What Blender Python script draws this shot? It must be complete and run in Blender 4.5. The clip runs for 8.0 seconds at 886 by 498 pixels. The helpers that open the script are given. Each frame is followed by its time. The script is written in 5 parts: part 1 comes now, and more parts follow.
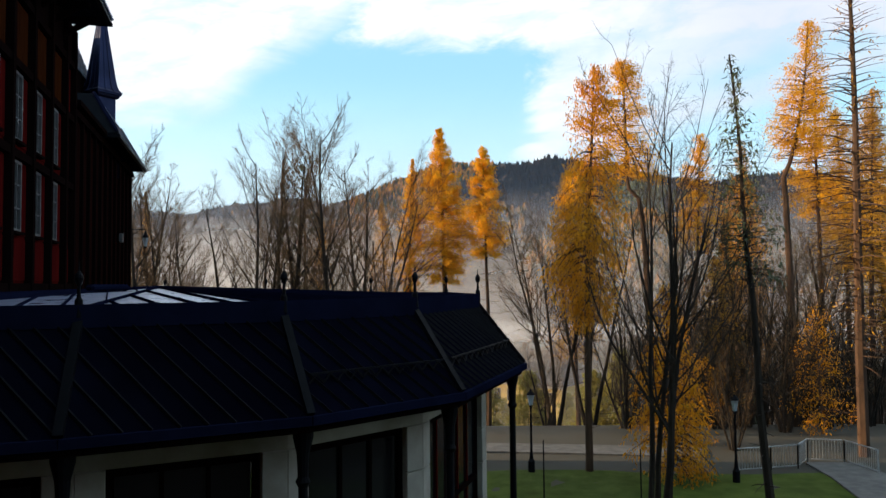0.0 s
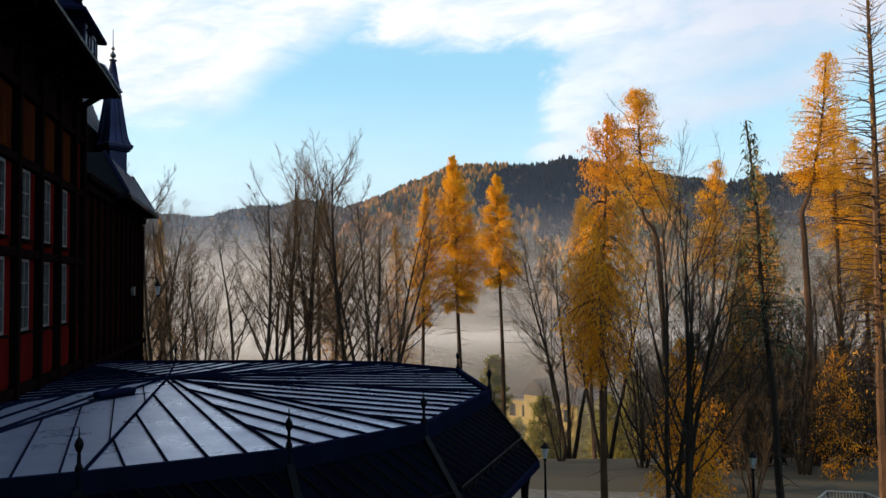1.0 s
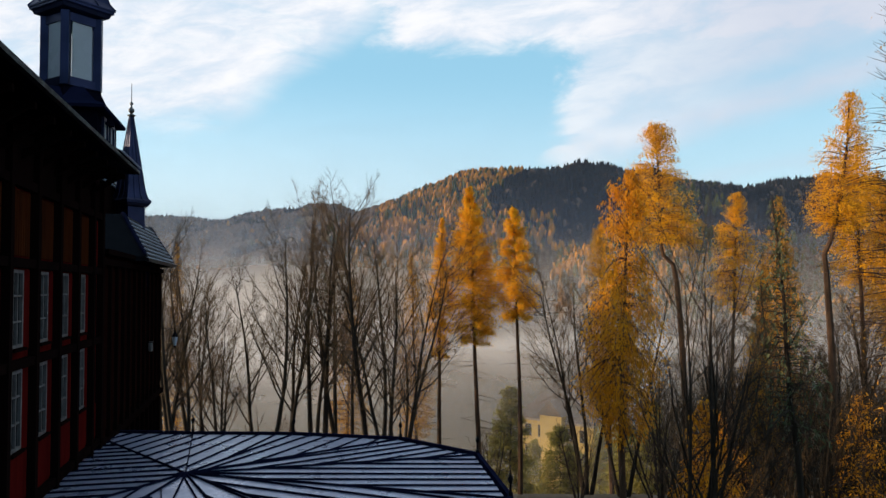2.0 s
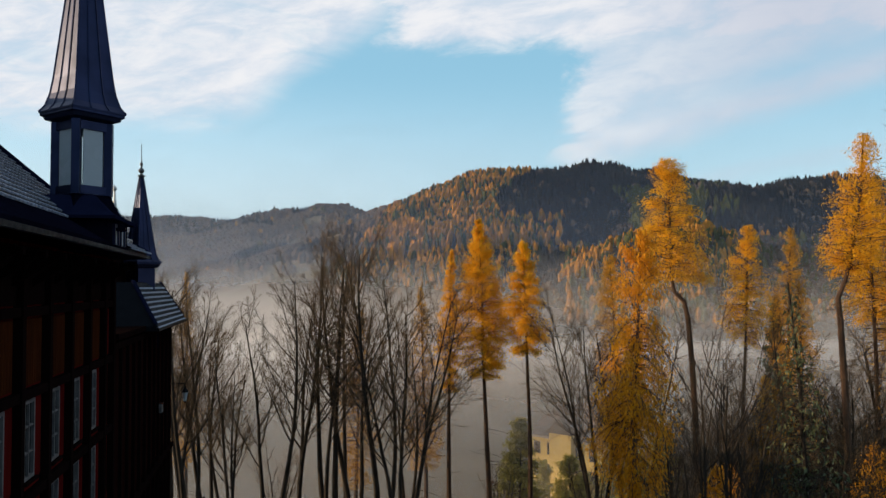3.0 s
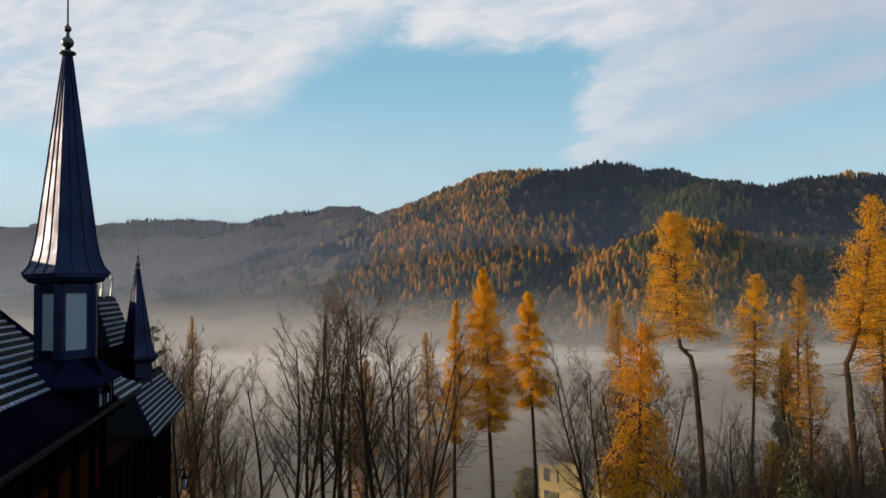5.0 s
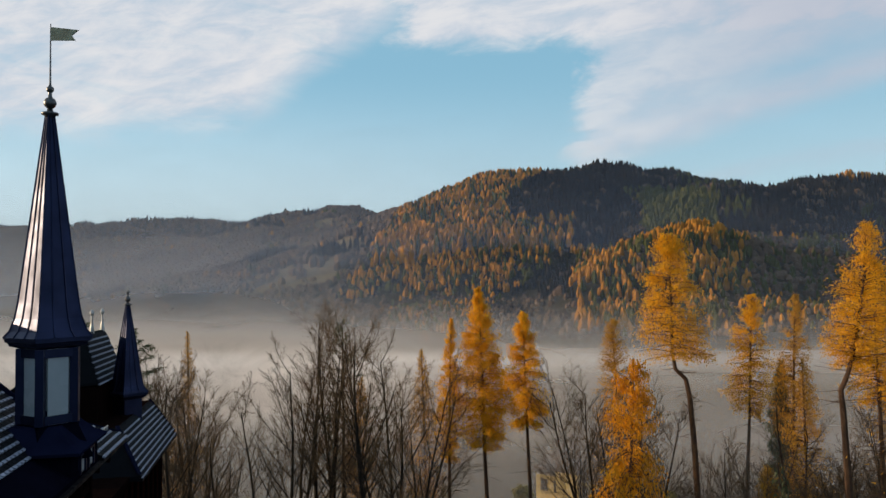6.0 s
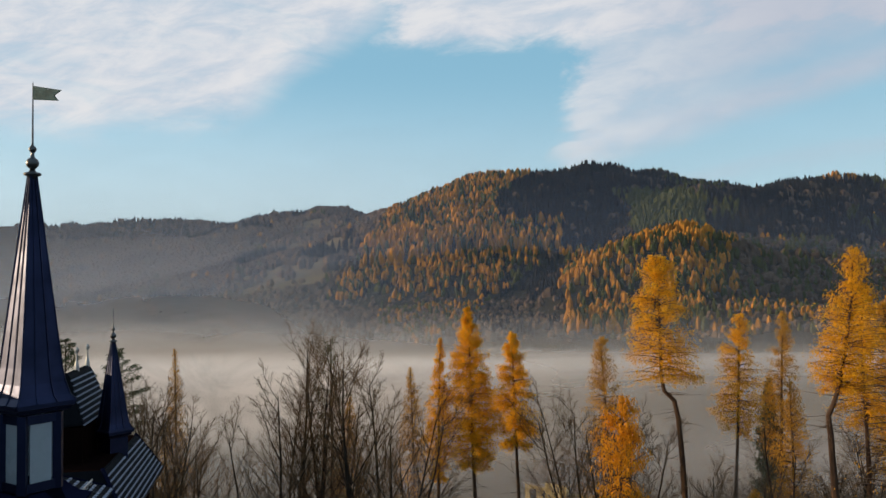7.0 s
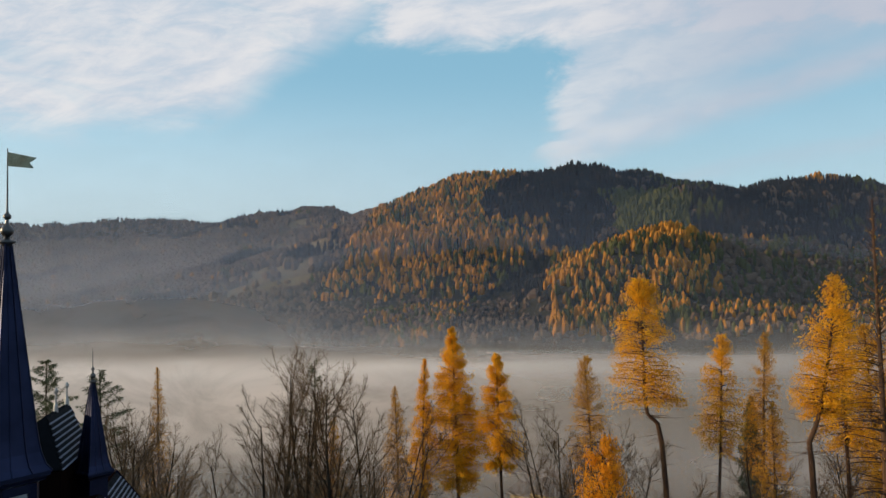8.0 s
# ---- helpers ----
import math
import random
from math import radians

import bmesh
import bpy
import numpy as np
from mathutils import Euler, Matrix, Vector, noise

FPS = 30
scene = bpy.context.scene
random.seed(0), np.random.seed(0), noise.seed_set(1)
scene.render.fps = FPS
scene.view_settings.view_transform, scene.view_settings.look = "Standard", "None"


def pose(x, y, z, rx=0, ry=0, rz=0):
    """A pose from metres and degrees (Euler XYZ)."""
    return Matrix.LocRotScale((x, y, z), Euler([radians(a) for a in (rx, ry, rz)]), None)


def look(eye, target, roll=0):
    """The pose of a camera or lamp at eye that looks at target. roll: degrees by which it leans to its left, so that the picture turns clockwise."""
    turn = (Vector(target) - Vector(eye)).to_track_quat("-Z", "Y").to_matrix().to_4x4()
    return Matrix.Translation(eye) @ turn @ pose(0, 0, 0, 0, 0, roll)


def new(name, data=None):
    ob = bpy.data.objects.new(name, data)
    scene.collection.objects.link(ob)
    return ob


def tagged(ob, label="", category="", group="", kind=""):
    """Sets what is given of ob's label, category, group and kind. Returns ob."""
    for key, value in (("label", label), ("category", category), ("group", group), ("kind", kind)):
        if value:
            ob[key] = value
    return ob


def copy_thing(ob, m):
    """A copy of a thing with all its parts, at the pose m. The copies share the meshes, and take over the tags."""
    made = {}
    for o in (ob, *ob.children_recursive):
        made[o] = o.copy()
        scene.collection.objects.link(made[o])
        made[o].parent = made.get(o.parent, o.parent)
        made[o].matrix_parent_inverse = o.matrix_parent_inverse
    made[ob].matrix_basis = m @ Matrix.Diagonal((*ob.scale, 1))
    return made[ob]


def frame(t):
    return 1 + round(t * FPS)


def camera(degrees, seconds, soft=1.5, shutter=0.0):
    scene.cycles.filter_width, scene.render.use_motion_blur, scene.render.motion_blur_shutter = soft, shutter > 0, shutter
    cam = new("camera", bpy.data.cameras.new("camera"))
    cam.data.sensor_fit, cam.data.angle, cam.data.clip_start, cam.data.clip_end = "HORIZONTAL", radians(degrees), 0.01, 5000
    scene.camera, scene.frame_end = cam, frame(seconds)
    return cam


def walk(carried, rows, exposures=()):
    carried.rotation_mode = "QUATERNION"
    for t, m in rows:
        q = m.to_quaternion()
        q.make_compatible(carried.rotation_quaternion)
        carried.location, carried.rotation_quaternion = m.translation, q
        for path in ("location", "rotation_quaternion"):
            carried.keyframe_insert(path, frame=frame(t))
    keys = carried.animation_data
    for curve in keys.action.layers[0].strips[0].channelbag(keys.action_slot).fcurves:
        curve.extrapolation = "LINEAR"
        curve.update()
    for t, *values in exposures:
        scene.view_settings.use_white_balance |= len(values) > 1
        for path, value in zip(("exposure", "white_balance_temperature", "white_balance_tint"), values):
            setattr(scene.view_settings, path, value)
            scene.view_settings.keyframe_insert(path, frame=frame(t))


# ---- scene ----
cam = camera(59.4, 8.0)
PATH = [
    (0, (0.469, 1.675, 7.393), (0.432, 3.673, 7.483), -0.5),
    (0.5, (0.626, 1.793, 8.385), (0.571, 3.79, 8.476), -0.7),
    (1, (0.597, 1.904, 9.74), (0.522, 3.901, 9.831), -0.7),
    (1.5, (0.568, 2.013, 10.825), (0.471, 4.009, 10.92), -0.6),
    (2, (0.465, 2.093, 12.177), (0.352, 4.087, 12.275), -0.5),
    (3.5, (0.342, 2.182, 16.211), (0.199, 4.175, 16.305), -0.7),
    (4, (0.565, 2.244, 17.258), (0.41, 4.236, 17.354), -0.9),
    (4.5, (0.75, 2.33, 18.158), (0.589, 4.321, 18.256), -1.0),
    (6, (1.396, 2.492, 20.753), (1.234, 4.483, 20.845), -0.9),
    (6.5, (1.413, 2.559, 21.426), (1.266, 4.551, 21.519), -1.0),
    (7, (1.432, 2.577, 22.34), (1.298, 4.57, 22.432), -1.0),
    (7.5, (1.507, 2.572, 23.221), (1.387, 4.566, 23.31), -1.0),
    (8, (1.609, 2.573, 24.078), (1.511, 4.568, 24.168), -1.1),
]
walk(cam, [(t, look(eye, target, roll)) for t, eye, target, roll in PATH],
     exposures=[(0.0, 0.70), (1.0, 0.56), (2.0, 0.38), (3.5, 0.14), (4.5, 0.05), (6.0, 0.0), (8.0, 0.0)])

# ---- world and sun ----
SUN_AZ, SUN_EL = radians(-87), radians(11)      # azimuth from +y towards +x
sun_dir = Vector((math.sin(SUN_AZ) * math.cos(SUN_EL), math.cos(SUN_AZ) * math.cos(SUN_EL), math.sin(SUN_EL)))
sun_data = bpy.data.lights.new("sun", "SUN")
sun_data.energy, sun_data.angle, sun_data.color = 5.6, radians(0.6), (1.0, 0.74, 0.44)
sun = new("sun", sun_data)
sun.matrix_world = look(sun_dir * 200, (0, 0, 0))


class Net:
    """Small helper to write node trees."""

    def __init__(self, tree):
        self.t = tree
        tree.nodes.clear()

    def node(self, kind, **kw):
        n = self.t.nodes.new(kind)
        for k, v in kw.items():
            if k == "operation":
                n.operation = v
            elif k == "blend":
                n.blend_type = v
            elif k == "data_type":
                n.data_type = v
        return n

    def plug(self, sock, v):
        if isinstance(v, bpy.types.NodeSocket):
            self.t.links.new(v, sock)
        else:
            sock.default_value = v

    def m(self, op, a, b=0.0, c=0.0):
        n = self.node("ShaderNodeMath", operation=op)
        for s, v in zip(n.inputs, (a, b, c)):
            self.plug(s, v)
        return n.outputs[0]

    def ramp(self, v, lo, hi, a=0.0, b=1.0):
        n = self.node("ShaderNodeMapRange")
        n.interpolation_type = "SMOOTHSTEP"
        for s, x in zip(n.inputs[:5], (v, lo, hi, a, b)):
            self.plug(s, x)
        return n.outputs[0]

    def noise(self, vec, scale, detail=4.0, rough=0.55, distort=0.0):
        n = self.node("ShaderNodeTexNoise")
        if vec is not None:
            self.plug(n.inputs["Vector"], vec)
        for k, v in (("Scale", scale), ("Detail", detail), ("Roughness", rough), ("Distortion", distort)):
            n.inputs[k].default_value = v
        return n.outputs["Fac"]

    def mix(self, f, a, b, blend="MIX"):
        n = self.node("ShaderNodeMix", blend=blend, data_type="RGBA")
        for s, v in zip((n.inputs[0], n.inputs[6], n.inputs[7]), (f, a, b)):
            self.plug(s, (*v, 1) if isinstance(v, tuple) and len(v) == 3 else v)
        return n.outputs[2]

    def scaled(self, vec, s):
        n = self.node("ShaderNodeMapping")
        self.plug(n.inputs["Vector"], vec)
        n.inputs["Scale"].default_value = s
        return n.outputs[0]


def make_world():
    w = bpy.data.worlds.new("sky")
    scene.world = w
    w.use_nodes = True
    n = Net(w.node_tree)
    sky = n.node("ShaderNodeTexSky")
    sky.sky_type = "NISHITA"
    sky.sun_disc = False
    sky.sun_elevation, sky.sun_rotation = SUN_EL, SUN_AZ
    sky.altitude, sky.air_density, sky.dust_density, sky.ozone_density = 400, 1.0, 0.6, 1.5
    geo = n.node("ShaderNodeTexCoord").outputs["Generated"]
    sep = n.node("ShaderNodeSeparateXYZ")
    n.plug(sep.inputs[0], geo)
    x, y, z = sep.outputs
    ahead = n.m("MAXIMUM", y, 0.12)
    # position on a sheet of cloud in front: u across, v up
    u, v = n.m("DIVIDE", x, ahead), n.m("DIVIDE", z, ahead)
    comb = n.node("ShaderNodeCombineXYZ")
    n.plug(comb.inputs[0], n.m("ADD", n.m("MULTIPLY", u, 1.0), n.m("MULTIPLY", v, -0.9)))
    n.plug(comb.inputs[1], n.m("MULTIPLY", v, 2.2))
    big = n.noise(comb.outputs[0], 3.0, 6, 0.6, 0.3)
    fine = n.noise(comb.outputs[0], 11.0, 6, 0.62, 0.4)
    wob = n.m("ADD", n.m("MULTIPLY", n.m("SUBTRACT", big, 0.5), 0.16), n.m("MULTIPLY", n.m("SUBTRACT", fine, 0.5), 0.10))
    uw, vw = n.m("ADD", u, n.m("MULTIPLY", wob, 1.2)), n.m("ADD", v, n.m("MULTIPLY", wob, 0.5))
    # the left veil: level below, then climbing to the right, combed into streaks
    left = n.m("MINIMUM", n.m("SUBTRACT", vw, 0.214), n.m("SUBTRACT", n.m("SUBTRACT", vw, 0.225), n.m("MULTIPLY", n.m("ADD", uw, 0.33), 0.62)))
    comb2 = n.node("ShaderNodeCombineXYZ")
    n.plug(comb2.inputs[0], n.m("ADD", n.m("MULTIPLY", u, 0.5), n.m("MULTIPLY", v, -0.35)))
    n.plug(comb2.inputs[1], n.m("ADD", n.m("MULTIPLY", v, 2.6), n.m("MULTIPLY", u, 0.5)))
    streak = n.noise(comb2.outputs[0], 7.0, 5, 0.6, 0.8)
    left = n.m("MULTIPLY", n.ramp(n.m("ADD", left, n.m("MULTIPLY", n.m("SUBTRACT", streak, 0.5), 0.05)), -0.02, 0.055), n.ramp(streak, 0.28, 0.52, 0.62, 1.0))
    # a thin strip overhead
    mid = n.m("MULTIPLY", n.ramp(vw, 0.295, 0.33), n.ramp(uw, -0.17, -0.10))
    # the bank at the right, with a break below it
    right = n.m("MINIMUM", n.m("SUBTRACT", uw, n.m("ADD", 0.04, n.m("MULTIPLY", vw, 0.22))),
                n.m("SUBTRACT", vw, n.m("ADD", 0.107, n.m("MULTIPLY", uw, 0.277))))
    gap = n.m("SUBTRACT", v, n.m("ADD", 0.155, n.m("MULTIPLY", u, 0.277)))
    gap = n.m("MULTIPLY", n.ramp(n.m("ABSOLUTE", n.m("SUBTRACT", gap, 0.012)), 0.035, 0.0), n.ramp(u, 0.12, 0.4, 0.0, 0.4))
    right = n.m("SUBTRACT", n.ramp(right, -0.012, 0.035, 0.0, 0.82), gap)
    low = n.m("MULTIPLY", n.ramp(n.m("ABSOLUTE", n.m("SUBTRACT", vw, n.m("ADD", 0.10, n.m("MULTIPLY", uw, 0.13)))), 0.02, 0.0), 0.25)
    front = n.m("MAXIMUM", n.m("MAXIMUM", left, mid), n.m("MAXIMUM", right, low))
    thin = n.m("MULTIPLY", front, n.ramp(fine, 0.1, 0.55, 0.55, 0.97))
    rest = n.ramp(n.noise(geo, 2.2, 6, 0.6, 0.3), 0.45, 0.62, 0.0, 0.9)
    cover = n.m("ADD", n.m("MULTIPLY", thin, n.ramp(y, 0.15, 0.4)), n.m("MULTIPLY", rest, n.ramp(y, 0.4, 0.15)))
    cover = n.m("MULTIPLY", cover, n.ramp(z, 0.02, 0.12, 0.3, 1.0))
    haze = n.m("MULTIPLY", n.ramp(z, 0.28, 0.06, 0.0, 0.8), n.ramp(u, 0.25, -0.35, 0.62, 1.0))
    blue = n.mix(0.6, sky.outputs[0], (3.4, 6.8, 8.9))
    clear = n.mix(haze, blue, (6.9, 8.4, 8.95))
    shade = n.mix(n.ramp(fine, 0.35, 0.7), (6.0, 6.5, 7.3), (7.7, 7.7, 7.9))
    shade = n.mix(n.ramp(u, 0.06, 0.40, 0.0, 0.8), shade, (4.7, 5.1, 6.1))
    bg = n.node("ShaderNodeBackground")
    n.plug(bg.inputs[0], n.mix(cover, clear, shade))
    bg.inputs[1].default_value = 0.1
    out = n.node("ShaderNodeOutputWorld")
    n.plug(out.inputs[0], bg.outputs[0])


make_world()

# ---- materials ----


def material(name, base, second=None, scale=3.0, rough=0.7, metal=0.0, bump=0.15, bump_scale=None, stretch=(1, 1, 1), spread=0.5,
             random_tint=0.0, translucent=0.0, spec=0.5, island=0.0):
    mat = bpy.data.materials.new(name)
    mat.use_nodes = True
    n = Net(mat.node_tree)
    vec = n.scaled(n.node("ShaderNodeTexCoord").outputs["Object"], stretch)
    second = second or tuple(c * 0.6 for c in base)
    a = n.noise(vec, scale, 6, 0.6)
    b = n.noise(vec, scale * 0.13, 3, 0.5)
    f = n.ramp(n.m("ADD", n.m("MULTIPLY", a, 0.6), n.m("MULTIPLY", b, 0.4)), 0.5 - spread * 0.4, 0.5 + spread * 0.4)
    col = n.mix(f, base, second)
    if random_tint:
        r = n.node("ShaderNodeObjectInfo").outputs["Random"]
        col = n.mix(n.m("MULTIPLY", r, random_tint), col, second)
    if island:
        r = n.node("ShaderNodeNewGeometry").outputs["Random Per Island"]
        col = n.mix(n.m("MULTIPLY", r, island), col, second)
    p = n.node("ShaderNodeBsdfPrincipled")
    n.plug(p.inputs["Base Color"], col)
    n.plug(p.inputs["Roughness"], n.ramp(a, 0.2, 0.8, max(0.05, rough - 0.12), min(1, rough + 0.12)))
    p.inputs["Metallic"].default_value = metal
    p.inputs["Specular IOR Level"].default_value = spec
    if bump:
        bp = n.node("ShaderNodeBump")
        bp.inputs["Strength"].default_value = bump
        bp.inputs["Distance"].default_value = 0.02
        n.plug(bp.inputs["Height"], n.noise(vec, bump_scale or scale * 4, 5, 0.6))
        n.plug(p.inputs["Normal"], bp.outputs[0])
    shader = p.outputs[0]
    if translucent:
        tr = n.node("ShaderNodeBsdfTranslucent")
        n.plug(tr.inputs[0], col)
        mx = n.node("ShaderNodeMixShader")
        mx.inputs[0].default_value = translucent
        n.plug(mx.inputs[1], shader)
        n.plug(mx.inputs[2], tr.outputs[0])
        shader = mx.outputs[0]
    out = n.node("ShaderNodeOutputMaterial")
    n.plug(out.inputs[0], shader)
    return mat


def mist(name, density, lo, hi, patch=0.5, scale=0.02, grow=None, near=None, foot=None, through_light=0.5, tint=(0.95, 0.85, 0.785), far=None):
    """A veil of fog: thin, lit by sun and sky, thickest below height lo and gone above hi."""
    mat = bpy.data.materials.new(name)
    mat.use_nodes = True
    n = Net(mat.node_tree)
    pos = n.node("ShaderNodeNewGeometry").outputs["Position"]
    sep = n.node("ShaderNodeSeparateXYZ")
    n.plug(sep.inputs[0], pos)
    cloud = n.noise(n.scaled(pos, (1, 1, 2.5)), scale, 6, 0.6, 0.6)
    height = n.m("ADD", sep.outputs[2], n.m("MULTIPLY", n.m("SUBTRACT", cloud, 0.5), (hi - lo) * 0.9))
    d = n.ramp(height, lo, hi, density, 0.0)
    d = n.m("MULTIPLY", d, n.ramp(cloud, 0.5 - 0.3, 0.5 + 0.2, 1 - patch, 1.0))
    if foot:
        d = n.m("MULTIPLY", d, n.ramp(sep.outputs[2], foot[0], foot[1], foot[2], 1.0))
    if near:
        d = n.m("MULTIPLY", d, n.ramp(sep.outputs[1], near[0], near[1]))
    if far:
        reach = n.m("ADD", sep.outputs[1], n.m("MULTIPLY", n.m("SUBTRACT", cloud, 0.5), 160.0))
        d = n.m("MULTIPLY", d, n.ramp(reach, far[0], far[1], 1.0, 0.0))
    if grow:
        d = n.m("MULTIPLY", d, n.ramp(sep.outputs[0], grow[0], grow[1], grow[2], 1.0))
    di, tl = n.node("ShaderNodeBsdfDiffuse"), n.node("ShaderNodeBsdfTranslucent")
    # tint puts the low sun's warmth, and the haze's blue, into the colour
    di.inputs[0].default_value = tl.inputs[0].default_value = (*tint, 1)
    both, tr, mx = n.node("ShaderNodeMixShader"), n.node("ShaderNodeBsdfTransparent"), n.node("ShaderNodeMixShader")
    both.inputs[0].default_value = through_light
    n.plug(both.inputs[1], di.outputs[0])
    n.plug(both.inputs[2], tl.outputs[0])
    n.plug(mx.inputs[0], d)
    n.plug(mx.inputs[1], tr.outputs[0])
    n.plug(mx.inputs[2], both.outputs[0])
    out = n.node("ShaderNodeOutputMaterial")
    n.plug(out.inputs[0], mx.outputs[0])
    return mat


M = dict(
    grass=material("grass", (0.068, 0.092, 0.012), (0.035, 0.05, 0.008), 1.2, 0.9, bump=0.6, bump_scale=30, spec=0.1),
    meadow=material("meadow", (0.045, 0.036, 0.022), (0.022, 0.021, 0.015), 0.03, 0.95, bump=0.3),
    paving=material("paving", (0.15, 0.14, 0.13), (0.09, 0.085, 0.08), 2.0, 0.9, spec=0.1),
    hill=material("hill_floor", (0.040, 0.034, 0.024), (0.022, 0.022, 0.017), 0.02, 0.95, bump=0.0, spec=0.03),
    bark=material("bark", (0.038, 0.029, 0.022), (0.016, 0.012, 0.010), 5, 0.9, bump=0.6, stretch=(1, 1, 0.25), spec=0.15),
    bark_red=material("larch_bark", (0.09, 0.05, 0.03), (0.035, 0.022, 0.016), 4, 0.9, bump=0.6, stretch=(1, 1, 0.3), spec=0.15),
    twig=material("twigs", (0.13, 0.082, 0.042), (0.06, 0.04, 0.024), 2, 0.85, bump=0, spec=0.1),
    needles=material("golden_needles", (0.82, 0.455, 0.024), (0.60, 0.26, 0.011), 0.9, 0.8, bump=0, translucent=0.35, island=0.4, spec=0.08),
    needles_dull=material("ochre_needles", (0.58, 0.31, 0.035), (0.34, 0.165, 0.022), 0.9, 0.8, bump=0, translucent=0.3, island=0.6, spec=0.08),
    weep=material("rust_leaves", (0.80, 0.39, 0.020), (0.50, 0.18, 0.010), 0.9, 0.8, bump=0, translucent=0.35, island=0.4, spec=0.08),
    green=material("pine_needles", (0.075, 0.088, 0.030), (0.035, 0.048, 0.020), 0.9, 0.75, bump=0, translucent=0.1, island=0.5),
    yellowgreen=material("yellow_green_leaves", (0.30, 0.26, 0.03), (0.17, 0.15, 0.02), 0.9, 0.75, bump=0, translucent=0.3, island=0.5),
    far_larch=material("far_larch", (0.52, 0.215, 0.030), (0.20, 0.095, 0.022), 0.02, 0.9, bump=0, island=0.8, spec=0.03),
    far_green=material("far_green", (0.085, 0.085, 0.028), (0.040, 0.045, 0.020), 0.02, 0.9, bump=0, island=0.8, spec=0.03),
    # near black: the hill's shaded side is put into the spruce colour
    far_shade_spruce=material("far_shade_spruce", (0.024, 0.026, 0.029), (0.012, 0.014, 0.017), 0.01, 0.9, bump=0, island=0.6, spec=0.03),
    far_bare=material("far_bare", (0.17, 0.115, 0.078), (0.065, 0.048, 0.038), 0.008, 0.95, bump=0, island=0.8, spec=0.03),
    pasture=material("pasture", (0.15, 0.112, 0.066), (0.09, 0.072, 0.045), 0.03, 0.95, bump=0, spec=0.05),
    metal=material("dark_sheet_metal", (0.007, 0.009, 0.026), (0.004, 0.005, 0.014), 1.6, 0.5, 0.0, bump=0.05, spec=0.0),
    # the sky's blue reflection is put into the top sheets' colour, not the skirt's
    roofmetal=material("sky_tinted_seam_metal", (0.27, 0.30, 0.43), (0.18, 0.21, 0.32), 1.1, 0.32, 0.4, bump=0.05, random_tint=0.2),
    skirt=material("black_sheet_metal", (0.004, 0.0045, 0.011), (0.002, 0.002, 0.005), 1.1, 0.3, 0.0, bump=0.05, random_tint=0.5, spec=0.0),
    spire=material("spire_sheet_metal", (0.020, 0.026, 0.064), (0.013, 0.018, 0.044), 1.4, 0.48, 0.95, bump=0.06),
    iron=material("black_iron", (0.006, 0.006, 0.008), (0.004, 0.004, 0.005), 5, 0.55, 0.0, spec=0.05),
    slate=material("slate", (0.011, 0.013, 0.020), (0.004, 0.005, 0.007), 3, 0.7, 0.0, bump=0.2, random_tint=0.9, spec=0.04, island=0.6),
    # pale blue: the sky's glint along the slates, put into the colour
    slate_edge=material("sky_glint_slate_edge", (0.36, 0.40, 0.52), (0.14, 0.16, 0.22), 6, 0.6, bump=0.1, island=0.8, spec=0.3),
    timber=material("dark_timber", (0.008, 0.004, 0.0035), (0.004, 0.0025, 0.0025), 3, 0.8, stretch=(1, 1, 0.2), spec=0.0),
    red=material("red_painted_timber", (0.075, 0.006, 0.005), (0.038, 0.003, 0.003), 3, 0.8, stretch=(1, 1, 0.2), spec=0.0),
    # shade on the low wing and below the eave is put into both board colours
    brown=material("shade_brown_boards", (0.016, 0.0045, 0.0035), (0.009, 0.003, 0.0025), 4, 0.8, stretch=(1, 1, 0.15), spec=0.0),
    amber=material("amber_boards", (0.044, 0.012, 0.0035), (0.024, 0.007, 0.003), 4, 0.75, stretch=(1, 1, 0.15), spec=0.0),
    frame=material("pale_window_frame", (0.12, 0.115, 0.115), (0.07, 0.066, 0.066), 4, 0.6, spec=0.1),
    stone=material("pale_stone", (0.40, 0.36, 0.31), (0.26, 0.22, 0.18), 1.5, 0.8, bump=0.25),
    plaster=material("ochre_plaster", (0.60, 0.42, 0.12), (0.42, 0.28, 0.09), 0.8, 0.85),
    tiles=material("brown_roof_tiles", (0.10, 0.07, 0.06), (0.05, 0.04, 0.035), 1.5, 0.8),
    steel=material("pale_steel", (0.42, 0.42, 0.42), (0.28, 0.28, 0.28), 6, 0.45, 0.4),
    dark_glass=material("dark_glass", (0.010, 0.010, 0.012), (0.006, 0.006, 0.007), 1, 0.06, 0.0, bump=0.0, spec=0.5),
    milk=material("frosted_lantern_glass", (0.50, 0.56, 0.61), (0.42, 0.47, 0.52), 0.8, 0.2, 0.0, bump=0, translucent=0.4),
    gold=material("gilt_metal", (0.10, 0.10, 0.105), (0.05, 0.05, 0.055), 5, 0.4, 0.8),
    copper=material("green_copper", (0.03, 0.10, 0.115), (0.012, 0.045, 0.055), 30, 0.7, 0.0, spec=0.1),
)

# ---- mesh helpers ----


def part(name, bm, mat, parent=None, label="", smooth=False):
    me = bpy.data.meshes.new(name)
    if isinstance(bm, tuple):
        me.from_pydata(bm[0], [], bm[1])
    else:
        bmesh.ops.recalc_face_normals(bm, faces=bm.faces)
        bm.to_mesh(me)
        bm.free()
    me.materials.append(M[mat] if isinstance(mat, str) else mat)
    if smooth:
        me.polygons.foreach_set("use_smooth", [True] * len(me.polygons))
    ob = new(name, me)
    if parent is not None:
        ob.parent = parent
    if label:
        ob["label"] = label
    return ob


